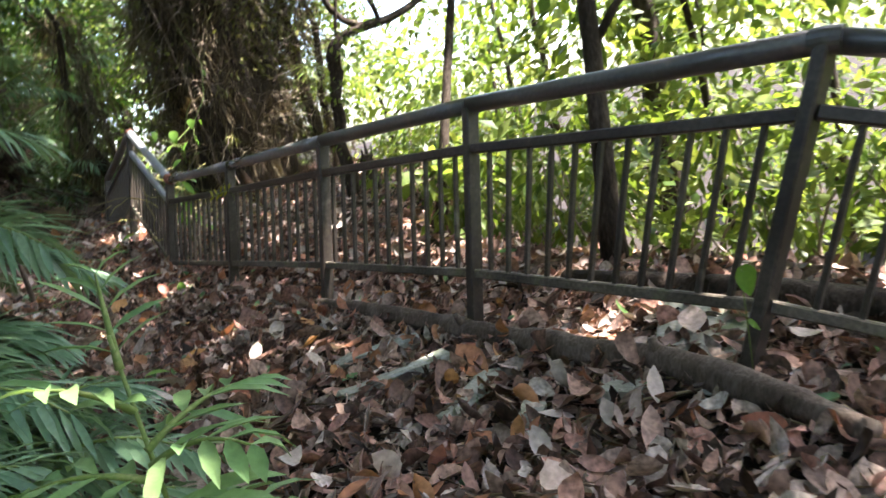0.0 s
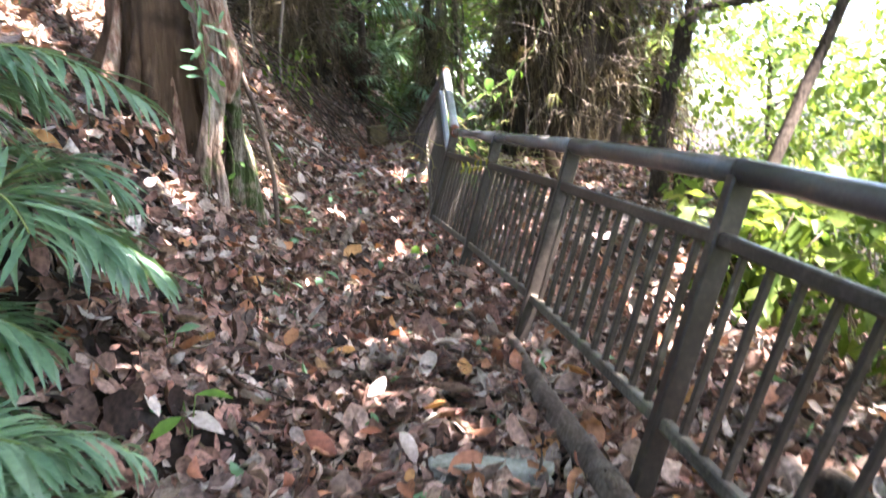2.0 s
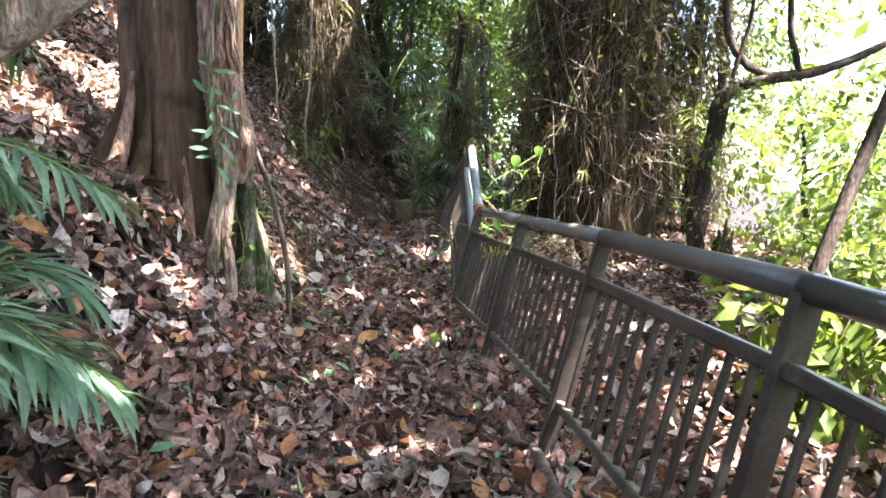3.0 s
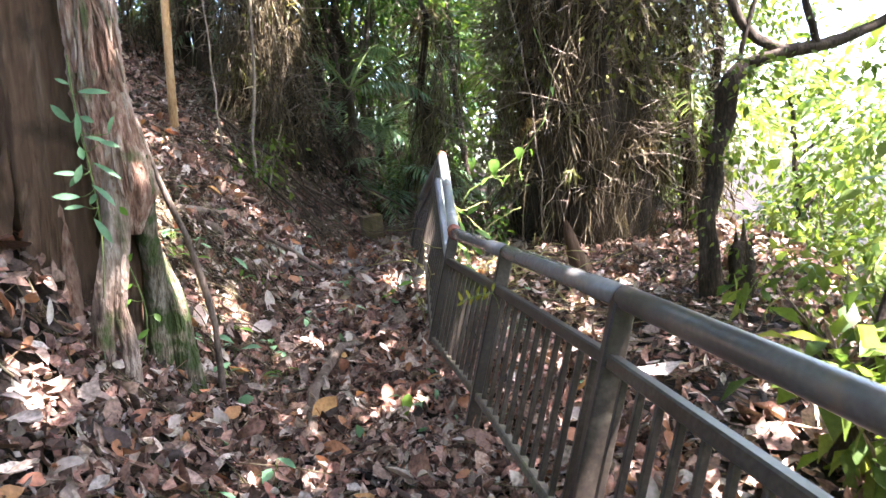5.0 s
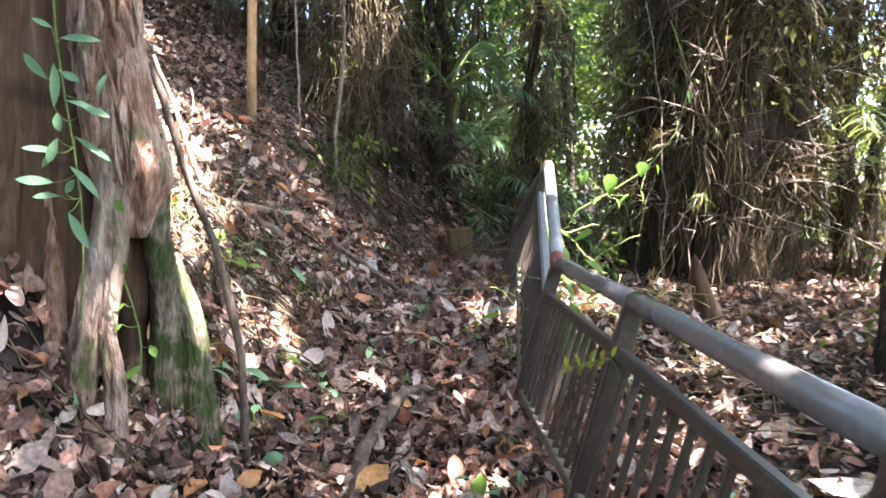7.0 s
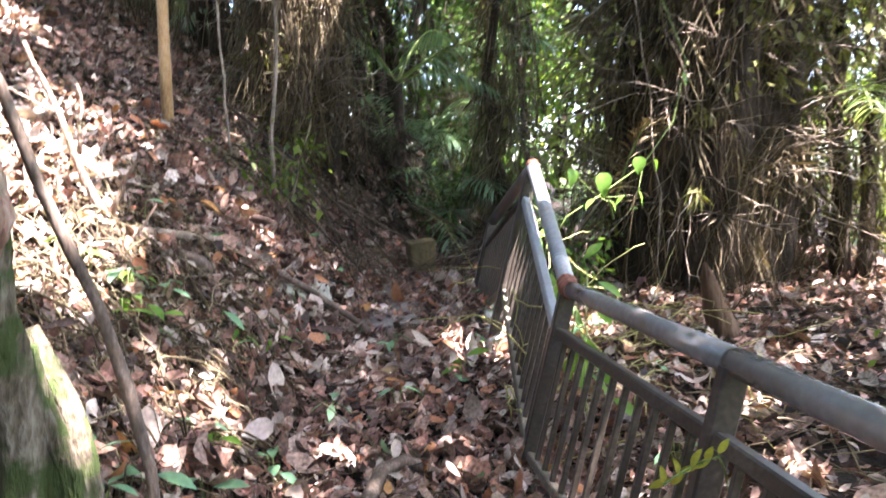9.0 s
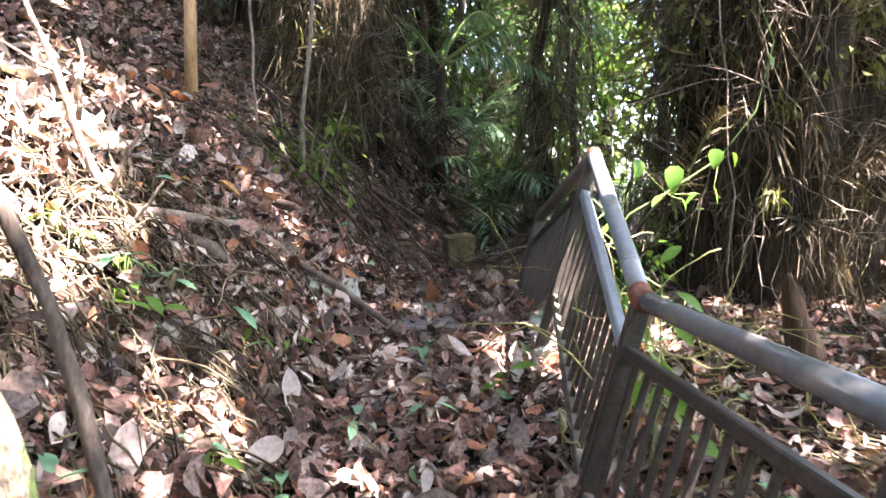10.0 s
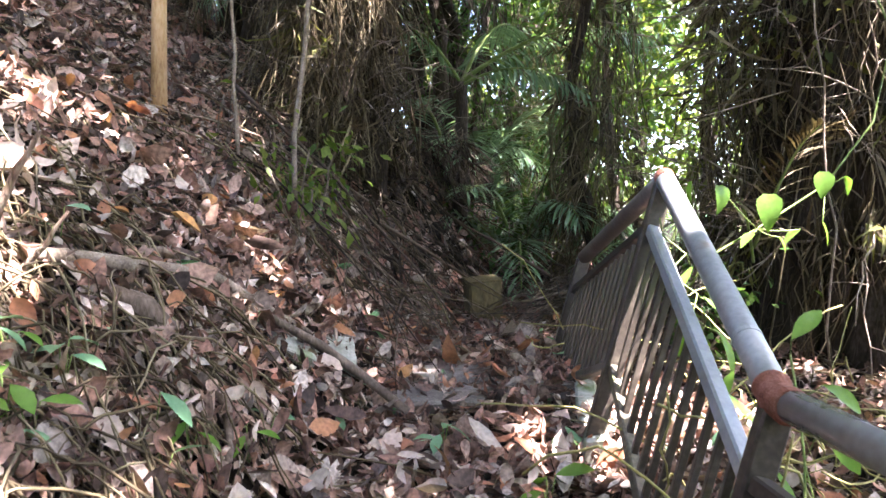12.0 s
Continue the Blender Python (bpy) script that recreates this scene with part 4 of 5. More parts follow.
def thicket(label, centre, radii, top, seed, trunks, n, leafy=2500, green=M_OLIVE, straw=M_STRAW, name="vine_thicket", twigs=60, core=0.0, curtain=None, tuft=1.0, reach=0.9, twig_bark=M_TWIG):
    """Dark trunks wrapped in hanging roots, dead straw and leaves."""
    rng = np.random.default_rng(seed)
    base = ground_point(*centre)
    t = thing(name, label, "thicket", at=base)
    for k in range(trunks):
        a, w = rng.uniform(0, 6.28), rng.uniform(0.0, 0.65)
        x, y = radii[0] * w * math.cos(a), radii[1] * w * math.sin(a)
        g = float(ground_z(centre[0] + x, centre[1] + y)) - base[2] - 0.2
        line = bend_line((x, y, g), (x * 1.2 + rng.normal(0, 0.35), y * 1.2 + rng.normal(0, 0.35), top), 12, 0, 0.07, seed + k)
        part("stem", mesh_of("stem", *tube(line, np.linspace(rng.uniform(0.06, 0.16), 0.04, 12), 9, k, 0.15), M_DARKBARK), t)
    if core:
        z = np.linspace(-0.3, top, 16)
        part("trunk", mesh_of("trunk", *fluted(np.column_stack([0.1 * np.sin(z), 0.08 * np.cos(z), z]), core * (1.15 - 0.4 * z / top), 40, 7, 0.12, seed), M_DARKBARK), t)
    part("root_curtain", mesh_of("root_curtain", *strands(n, (0, 0), radii, top, -0.1, seed, 0.0045, 0.065), curtain or straw), t, "hanging dry roots and vines")["kind"] = "stuff"
    part("dead_straw", mesh_of("dead_straw", *blades(n, radii, top, seed + 1, 0.36, 0.02, 0.4), straw), t, "hanging dead straw")["kind"] = "stuff"
    part("twig_tangle", mesh_of("twig_tangle", *twiggy(twigs, radii, top, seed + 2, reach), twig_bark), t, "tangle of bare pale twigs")["kind"] = "stuff"
    part("green_tuft", mesh_of("green_tuft", *blades(int(n * tuft), (radii[0] * 1.08, radii[1] * 1.08), top, seed + 3, 0.24, 0.024, 0.6), green), t, "narrow drooping green leaves")["kind"] = "stuff"
    if leafy:
        v, q = crown_leaves([((0, 0, top * s), (radii[0] * 1.1, radii[1] * 1.1, top * 0.16)) for s in (0.35, 0.6, 0.85)], leafy, 0.10, rng, clump=0.25)
        part("foliage", mesh_of("foliage", v, q, green), t)
    return t


thicket("dark tree mass hung with dry roots and vines", (3.5, 11.5), (1.3, 1.1), 7.0, 101, 12, 4600, leafy=2200, twigs=520, core=0.78, curtain=M_STRAW, tuft=0.5, reach=1.25)
tree("vine-hung tree with an olive crown above the thicket", (4.0, 12.0), (-0.02, -0.03), 6.5, 0.14, [((3.4, 11.1, 5.0), (1.6, 1.0, 0.9)), ((4.6, 11.2, 4.6), (1.0, 0.9, 0.9)), ((2.5, 11.4, 5.6), (1.0, 0.9, 0.8)), ((4.2, 10.8, 3.4), (0.8, 0.6, 0.7))], 3600, 0.12, 95, leaves=M_OLIVE, clump=0.3)
thicket("sparse dry vines at the edge of the dark thicket", (4.95, 11.2), (0.5, 0.6), 5.5, 110, 2, 700, leafy=700, twigs=120, tuft=0.5)
thicket("dry straw and roots hanging down the bank", (-0.85, 12.5), (0.55, 0.55), 3.4, 102, 4, 1500, leafy=120, green=M_OLIVE, straw=M_STRAW, twigs=90, curtain=M_STRAW, tuft=0.2)
thicket("dark undergrowth of roots on the steep bank", (-2.1, 13.5), (1.2, 1.4), 4.0, 103, 5, 1200, leafy=1200, green=M_GREEN)
thicket("brown dead fronds hanging beside the far path", (1.6, 12.9), (0.26, 0.26), 3.6, 104, 1, 560, leafy=60, twigs=26, curtain=M_STRAW, tuft=0.15)
# dark backing mass added where the gap behind the frond lies in shade
thicket("dark green undergrowth added to darken the gap behind the palms", (-0.3, 15.0), (1.5, 0.6), 4.5, 109, 4, 800, leafy=3000, green=M_GREEN, straw=M_DEAD)
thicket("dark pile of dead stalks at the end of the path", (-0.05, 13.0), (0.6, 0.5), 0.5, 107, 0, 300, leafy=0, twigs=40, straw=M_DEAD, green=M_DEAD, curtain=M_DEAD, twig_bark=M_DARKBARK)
def stalk_mat(label, n, x0, x1, y0, y1, lead, seed, material, long=0.9, high=0.35):
    """Dead stalks and fronds slumped down the bank, one over another."""
    rng = np.random.default_rng(seed)
    out = []
    for _ in range(n):
        x, y, l = rng.uniform(x0, x1), rng.uniform(y0, y1), long * rng.uniform(0.35, 1.3)
        d = np.array(lead) + rng.normal(0, 0.8, 2)
        a = ground_point(x, y, rng.uniform(0.05, high))
        b = ground_point(x + d[0] * l, y + d[1] * l, rng.uniform(0.0, 0.12))
        r = rng.uniform(0.003, 0.008) if rng.uniform() < 0.9 else rng.uniform(0.010, 0.018)
        out.append(tube(bend_line(a, b, 6, -rng.uniform(0.0, 0.12), 0.02, rng.integers(1 << 30)), np.linspace(r, r * 0.4, 6), 4))
    tagged(new("dead_stalks", mesh_of("dead_stalks", *merge(out), material)), label, "dead stalks", kind="stuff")


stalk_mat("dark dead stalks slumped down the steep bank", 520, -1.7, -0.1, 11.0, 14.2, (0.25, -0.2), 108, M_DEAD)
stalk_mat("dry brown stalks lying over the steep bank", 260, -1.6, -0.1, 10.6, 13.6, (0.3, -0.3), 109, M_STRAW, 0.6, 0.25)
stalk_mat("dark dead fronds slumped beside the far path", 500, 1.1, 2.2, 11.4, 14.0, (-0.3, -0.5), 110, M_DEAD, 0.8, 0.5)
thicket("dark undergrowth closing the far path", (0.6, 17.4), (1.6, 1.0), 3.4, 105, 6, 600, leafy=2600, green=M_GREEN)
thicket("dry root mass on the bank above the path", (-3.9, 12.9), (1.0, 1.2), 3.2, 106, 4, 900, leafy=700)


# ==== single stems, sticks and logs ====
stem("sapling_stem", [(-1.81, 10.62, 1.95), (-1.80, 10.62, 2.9), (-1.77, 10.60, 4.1), (-1.82, 10.6, 5.8)], [0.055, 0.05, 0.048, 0.04], M_TAN, "slender tan sapling trunk on the bank", "sapling", 12, 0.05)
stem("leaning_sapling", [(-0.70, 6.58, 0.0), (-0.695, 6.58, 0.3), (-0.705, 6.57, 0.62), (-0.76, 6.56, 0.92), (-0.825, 6.54, 1.2), (-0.89, 6.52, 1.38), (-0.96, 6.5, 1.6), (-1.04, 6.47, 1.91), (-1.19, 6.43, 2.3), (-1.32, 6.4, 2.8), (-1.4, 6.3, 3.6)], np.array([0.027, 0.023, 0.020, 0.023, 0.019, 0.022, 0.018, 0.020, 0.017, 0.016, 0.014]), M_SAPBARK, "thin dark stem leaning against the old tree", "sapling", 9, 0.14)
def fallen_log(label, line, thick, lift, seed, bark):
    """A long knotty log lying along the ground, with two broken branch stubs."""
    rng = np.random.default_rng(seed)
    k, s = np.linspace(0, 1, len(line)), np.linspace(0, 1, 44)
    xy = np.column_stack([np.interp(s, k, np.array(line)[:, i]) for i in range(2)]) + 0.010 * np.cumsum(rng.normal(0, 0.5, (44, 2)), axis=0)
    pts = np.column_stack([xy, ground_z(xy[:, 0], xy[:, 1]) + lift + 0.008 * np.sin(9 * s)])
    pts[1:-1] = (pts[:-2] + 2 * pts[1:-1] + pts[2:]) / 4
    r = np.interp(s, k, thick) * (1 + 0.10 * np.sin(23 * s + seed) + 0.06 * rng.normal(0, 1, 44))
    t = thing("fallen_log", label, "log", at=pts[0])
    part("trunk", mesh_of("trunk", *fluted(pts - pts[0], r, 22, 3, 0.06, seed), bark), t)
    for j in (14, 29):
        d = np.array([rng.uniform(-0.6, 0.6), rng.uniform(-0.3, 0.3), 0.8])
        part("branch_stub", mesh_of("branch_stub", *fluted(np.linspace(pts[j], pts[j] + d * 0.13, 5) - pts[0], np.linspace(0.028, 0.018, 5), 9, 2, 0.1, seed + j), bark), t)


fallen_log("long dark knotty log lying beside the railing", ((0.50, 0.55), (0.62, 0.80), (0.74, 1.12), (0.84, 1.6), (0.85, 2.02), (0.84, 2.5), (0.84, 3.0), (0.82, 3.7), (0.88, 4.5)), (0.04, 0.058, 0.064, 0.062, 0.060, 0.058, 0.055, 0.05, 0.03), 0.085, 3, M_SAPBARK)
stem("fallen_log", [ground_point(1.55, -0.2, 0.05), ground_point(1.6, 1.4, 0.08), ground_point(1.62, 2.6, 0.06)], [0.09, 0.095, 0.08], M_DARKBARK, "mossy log lying beyond the railing", "log", 12, 0.12)
stem("bent_branch", [ground_point(-0.12, 6.25, 0.0), ground_point(-0.13, 6.6, 0.07), ground_point(-0.13, 6.95, 0.11), ground_point(-0.06, 7.3, 0.10), ground_point(0.06, 7.65, 0.12), ground_point(0.18, 7.8, 0.10), ground_point(0.36, 7.74, 0.06)], [0.03, 0.042, 0.045, 0.04, 0.042, 0.036, 0.022], M_SAPBARK, "grey bent branch half buried in leaves", "branch", 9, 0.12)
stem("fallen_branch", [ground_point(-0.80, 9.38, 0.12), ground_point(-0.52, 9.56, 0.16), ground_point(-0.30, 9.62, 0.17), ground_point(-0.04, 9.50, 0.10)], [0.018, 0.026, 0.029, 0.022], M_SAPBARK, "dark fallen stick lying across the leaves", "branch", 8, 0.1)
stem("exposed_root", [ground_point(-1.5, 8.4, 0.06), ground_point(-1.34, 8.62, 0.10), ground_point(-1.19, 8.80, 0.12), ground_point(-1.0, 9.28, 0.12), ground_point(-0.77, 9.55, 0.08), ground_point(-0.6, 9.8, 0.03)], [0.022, 0.03, 0.03, 0.028, 0.022, 0.014], M_TWIG, "pale root crossing the bank", "root", 9, 0.12)
stem("split_log", [ground_point(-1.22, 8.66, 0.05), ground_point(-1.08, 8.72, 0.10), ground_point(-0.97, 8.76, 0.07)], [0.04, 0.05, 0.035], M_SAPBARK, "split brown log on the bank under the root", "log", 9, 0.2)
stem("crooked_stick", [ground_point(-0.86, 8.72, 0.07), ground_point(-0.74, 8.70, 0.10), ground_point(-0.68, 8.55, 0.09), ground_point(-0.66, 8.40, 0.07), ground_point(-0.52, 8.2, 0.05)], [0.03, 0.024, 0.016, 0.014, 0.010], M_SAPBARK, "bent dark stick lying on the leaves", "stick", 8, 0.12)
stem("snag", [ground_point(2.74, 9.35, -0.1), ground_point(2.70, 9.34, 0.10), ground_point(2.64, 9.33, 0.24), ground_point(2.60, 9.32, 0.38), ground_point(2.57, 9.31, 0.50), ground_point(2.545, 9.30, 0.60)], [0.16, 0.115, 0.085, 0.07, 0.045, 0.010], M_BARK, "broken brown stump beyond the railing", "stump", 12, 0.22)


def forked_tree():
    """A crooked trunk with a knot, whose limb runs off level and forks upward."""
    base = ground_point(3.55, 8.0, -0.15)
    t = thing("forked_tree", "crooked brown tree with bare branches beyond the railing", "tree", at=base)

    def limb(name, pts, w, seed, sides=12, bark=M_DARKBARK):
        p = np.array(pts, float) - base
        k, s = np.linspace(0, 1, len(p)), np.linspace(0, 1, 5 * len(p))
        line = np.column_stack([np.interp(s, k, p[:, i]) for i in range(3)])
        for _ in range(3):
            line[1:-1] = (line[:-2] + 2 * line[1:-1] + line[2:]) / 4
        part(name, mesh_of(name, *fluted(line, np.interp(s, k, w), sides, 3, 0.16, seed), bark), t)

    limb("trunk", [(3.60, 8.0, -0.15), (3.52, 8.0, 0.35), (3.53, 8.0, 0.65), (3.48, 8.0, 0.95), (3.59, 8.0, 1.30), (3.57, 8.0, 1.55), (3.70, 8.02, 1.85), (3.69, 8.0, 2.08), (3.74, 8.0, 2.24), (3.92, 8.0, 2.37)], (0.17, 0.105, 0.09, 0.078, 0.082, 0.068, 0.088, 0.095, 0.075, 0.058), 1, 18)
    limb("branch", [(3.90, 8.0, 2.36), (4.22, 8.0, 2.46), (4.55, 8.0, 2.49), (4.85, 8.0, 2.55), (5.3, 8.0, 2.72), (6.0, 7.9, 3.1)], (0.058, 0.062, 0.055, 0.05, 0.045, 0.03), 2)
    limb("branch", [(4.30, 8.0, 2.47), (4.02, 8.02, 2.56), (3.83, 8.0, 2.75), (3.74, 8.0, 2.95), (3.70, 8.0, 3.6), (3.8, 8.0, 4.6)], (0.05, 0.047, 0.042, 0.040, 0.034, 0.02), 3)
    limb("branch", [(4.60, 8.0, 2.52), (4.55, 8.0, 2.70), (4.46, 8.0, 2.95), (4.42, 8.0, 4.2)], (0.036, 0.034, 0.032, 0.02), 4)
    limb("branch", [(3.80, 8.0, 2.26), (3.86, 7.98, 2.6), (3.98, 7.95, 3.0), (4.05, 7.9, 4.0)], (0.026, 0.024, 0.022, 0.012), 5, 8, M_DARKBARK)
    limb("dead_stub", [(3.86, 7.95, -0.1), (3.82, 7.95, 0.30), (3.80, 7.95, 0.62), (3.82, 7.95, 0.74)], (0.15, 0.115, 0.105, 0.07), 6, 16)
    for k, (x, h, r) in enumerate([(3.75, 0.86, 0.030), (3.81, 0.95, 0.038), (3.88, 0.83, 0.026)]):
        limb("splinter", [(x, 7.94, 0.55), (x + 0.01, 7.94, 0.7), (x + 0.02 * k, 7.95, h)], (r, r, 0.004), 7 + k, 7)
    v, q = crown_leaves([((3.6, 7.9, 1.1), (0.25, 0.3, 0.7)), ((3.8, 7.9, 2.2), (0.3, 0.3, 0.4)), ((4.9, 7.9, 2.5), (0.7, 0.3, 0.25)), ((3.9, 7.8, 0.5), (0.35, 0.3, 0.4))], 420, 0.085, np.random.default_rng(77), clump=0.16)
    part("foliage", mesh_of("foliage", v - base, q, M_LIME), t, "sparse yellow-green leaves")


forked_tree()
stem("leaning_limb", [(-2.9, 3.6, 1.65), (-2.3, 3.8, 1.54), (-1.75, 3.95, 1.76), (-1.3, 4.02, 2.1), (-0.95, 4.15, 2.75), (-0.8, 4.3, 4.0), (-0.8, 4.4, 6.5)], [0.13, 0.13, 0.115, 0.105, 0.10, 0.09, 0.06], M_PALEBARK, "pale leaning limb growing out of the bank", "tree", 12, 0.1)
stem("dead_branch", bend_line((-1.40, 8.42, 1.12), (-1.92, 8.44, 2.45), 12, 0, 0.012, 3), np.linspace(0.034, 0.013, 12), M_PALEBARK, "pale forked dead branch on the sunny bank", "branch", 8, 0.14,
     extra=[(bend_line((-1.50, 8.42, 1.45), (-1.30, 8.38, 1.78), 6, 0, 0.012, 4), np.linspace(0.020, 0.008, 6)), (bend_line((-1.66, 8.43, 1.80), (-1.62, 8.38, 2.2), 6, 0, 0.012, 5), np.linspace(0.016, 0.006, 6)), (bend_line((-1.43, 8.42, 1.22), (-1.24, 8.45, 1.5), 6, 0, 0.012, 6), np.linspace(0.016, 0.006, 6)), (bend_line((-1.76, 8.43, 2.05), (-2.02, 8.36, 2.2), 6, 0, 0.012, 7), np.linspace(0.013, 0.005, 6))])
stem("green_sapling", bend_line((-0.95, 10.95, 1.4), (-0.82, 10.85, 4.4), 10, 0, 0.02, 8), np.linspace(0.022, 0.014, 10), M_TWIG, "thin pale sapling stem on the bank", "sapling", 7, 0.06)
stem("hanging_vine", bend_line((-1.5, 10.75, 5.0), (-1.28, 10.65, 1.9), 14, 0, 0.03, 9), np.linspace(0.010, 0.014, 14), M_TWIG, "thin brown vine hanging over the bank", "vine", 6, 0.06)
stem("hanging_vine", bend_line((2.1, 10.1, 4.3), (2.55, 10.15, 0.6), 14, 0, 0.04, 19), np.linspace(0.005, 0.007, 14), M_TWIG, "thin dry vine hanging before the thicket", "vine", 6, 0.06)
stem("crooked_stick", bend_line(ground_point(-0.42, 6.1, 0.04), ground_point(-0.02, 7.0, 0.05), 8, 0, 0.012, 12), np.linspace(0.02, 0.012, 8), M_TWIG, "bare crooked stick on the leaves", "stick", 7, 0.1)
stem("exposed_root", bend_line(ground_point(-1.05, 6.9, 0.05), ground_point(-0.58, 6.3, 0.02), 8, -0.04, 0.015, 13), np.linspace(0.03, 0.015, 8), M_TWIG, "brown root running down from the old tree", "root", 7, 0.1)
stem("exposed_root", bend_line(ground_point(-1.3, 8.9, 0.02), ground_point(-0.72, 8.55, 0.03), 8, -0.05, 0.015, 14), np.linspace(0.05, 0.02, 8), M_DARKBARK, "dark rotten root on the bank", "root", 8, 0.15)
stem("short_log", bend_line(ground_point(-0.82, 8.15, 0.03), ground_point(-0.45, 8.35, 0.03), 5, 0, 0.01, 15), [0.04, 0.055, 0.055, 0.05, 0.03], M_DARKBARK, "short rotten log among dry leaves", "log", 9, 0.15)


def block(name, label, category, x, y, size, yaw, tilt=(0, 0), sink=0.0, material=M_CONCRETE, seed=0):
    """A worn block with broken edges, bedded in the ground."""
    rng = np.random.default_rng(seed)
    bm = bmesh.new()
    bmesh.ops.create_cube(bm, size=1.0)
    bmesh.ops.scale(bm, vec=size, verts=bm.verts)
    bmesh.ops.subdivide_edges(bm, edges=[e for e in bm.edges if e.calc_length() > min(size) * 1.5], cuts=4, use_grid_fill=True)
    for v in bm.verts:
        v.co += Vector(rng.normal(0, 1, 3)) * min(size) * 0.07
    bmesh.ops.bevel(bm, geom=[e for e in bm.edges if e.calc_face_angle(0) > 0.9], offset=min(size) * 0.12, segments=1, affect="EDGES")
    me = bpy.data.meshes.new(name)
    bm.to_mesh(me)
    bm.free()
    me.materials.append(material)
    ob = new(name, me)
    ob.matrix_world = pose(x, y, float(ground_z(x, y)) + size[2] / 2 - sink, tilt[0], tilt[1], yaw)
    return tagged(ob, label, category)


for k, (x, y, w) in enumerate([(0.42, 2.96, 0.5), (0.24, 2.53, 0.6), (0.30, 2.05, 0.5)]):
    tagged(block("step_edge", "pale mossy concrete step edge showing through leaves", "step", x, y, (w, 0.09, 0.14), -13 + 3 * k + 25 * (k == 2), sink=0.055, seed=k), group="buried steps")
block("kerb", "weathered grey kerb beam along the foot of the bank", "kerb", -0.77, 2.85, (0.14, 1.3, 0.14), -4, sink=0.045, material=M_TWIG, seed=7)
block("kerb", "pale mossy concrete kerb beside the railing", "kerb", 0.94, 9.60, (0.12, 0.80, 0.16), -7, (9, 0), sink=0.055, seed=8)
block("step", "grey concrete step dusted with dry leaves", "step", 0.38, 10.08, (1.25, 0.72, 0.14), 5, (6, 0), sink=0.07, material=M_STEP, seed=9)
block("broken_slab", "broken grey concrete slab under the railing", "slab", 1.18, 1.45, (0.54, 0.40, 0.07), 24, (4, -8), sink=-0.01, seed=10)
block("broken_slab", "small grey concrete slab lying in leaves", "slab", 0.62, 1.47, (0.28, 0.18, 0.06), 30, (8, 10), sink=0.005, seed=11)
block("broken_slab", "grey concrete fragment among the leaves", "slab", 0.27, 1.68, (0.24, 0.10, 0.08), 28, (10, -6), sink=0.02, seed=14)
block("broken_slab", "flat grey stone slab lying in leaves", "slab", 0.80, 1.12, (0.26, 0.18, 0.06), 15, (-6, 8), sink=0.015, seed=15)
block("broken_slab", "mossy green stone slab on the bank", "slab", -0.50, 9.75, (0.30, 0.30, 0.07), 20, (28, 10), sink=0.0, seed=12)
block("broken_slab", "mossy green stone slab on the bank", "slab", -0.66, 9.5, (0.24, 0.24, 0.06), 35, (20, 24), sink=0.0, seed=13)


def wooden_box():
    base = ground_point(0.5, 11.9)
    t = thing("wooden_box", "old yellow-brown wooden box beside the path", "box", at=base)
    w, d, h, th = 0.27, 0.25, 0.36, 0.02
    for a, b, wd in (((-w / 2, -d / 2), (w / 2, -d / 2), th), ((-w / 2, d / 2), (w / 2, d / 2), th), ((-w / 2, -d / 2 + th), (-w / 2, d / 2 - th), th), ((w / 2, -d / 2 + th), (w / 2, d / 2 - th), th)):
        part("side_panel", mesh_of("side_panel", *box((*a, h / 2), (*b, h / 2), wd, h), M_ROTTEN, False), t)
    part("lid", mesh_of("lid", *box((-w / 2 - 0.01, 0, h + 0.012), (w / 2 + 0.01, 0, h + 0.012), d + 0.03, 0.022), M_ROTTEN, False), t)
    t.rotation_euler = (radians(4), radians(-5), radians(12))


wooden_box()


# ==== vines and seedlings ====
def leafy_vine(name, label, line, leaves, material, shape, seed, r=0.006, face=None):
    """A thin stem with single leaves on stalks: leaves = (place, length, width)."""
    rng = np.random.default_rng(seed)
    base = np.asarray(line[0], float)
    t = thing(name, label, "vine", at=base)
    part("vine_stem", mesh_of("vine_stem", *tube(np.asarray(line, float) - base, r, 6), M_STALK), t)
    p = np.asarray(line, float)
    for at, ln, wd, way in leaves:
        at = np.asarray(at, float)
        near = p[np.argmin(np.linalg.norm(p - at, axis=1))]
        pos = (at - base)[None]
        f = frames_along(np.array([way], float) + rng.normal(0, 0.1, (1, 3)), rng, 0.0)
        if face is not None:
            y = f[:, 1]
            x = np.cross(y, np.array([face], float) + rng.normal(0, 0.35, (1, 3)))
            x /= np.linalg.norm(x)
            f = np.stack([x, y, np.cross(x, y)], 1)
        leaf = part("leaf", mesh_of("leaf", *leaf_mesh(pos, f, np.array([ln]), np.array([wd]), np.array([rng.normal(-0.4, 0.3)]), np.array([0.25]), shape, 0, 7), material), t)
        part("leaf_stalk", mesh_of("leaf_stalk", *tube(bend_line(near - base, at - base, 4, 0.01), r * 0.5, 4), M_STALK), leaf)
    return t


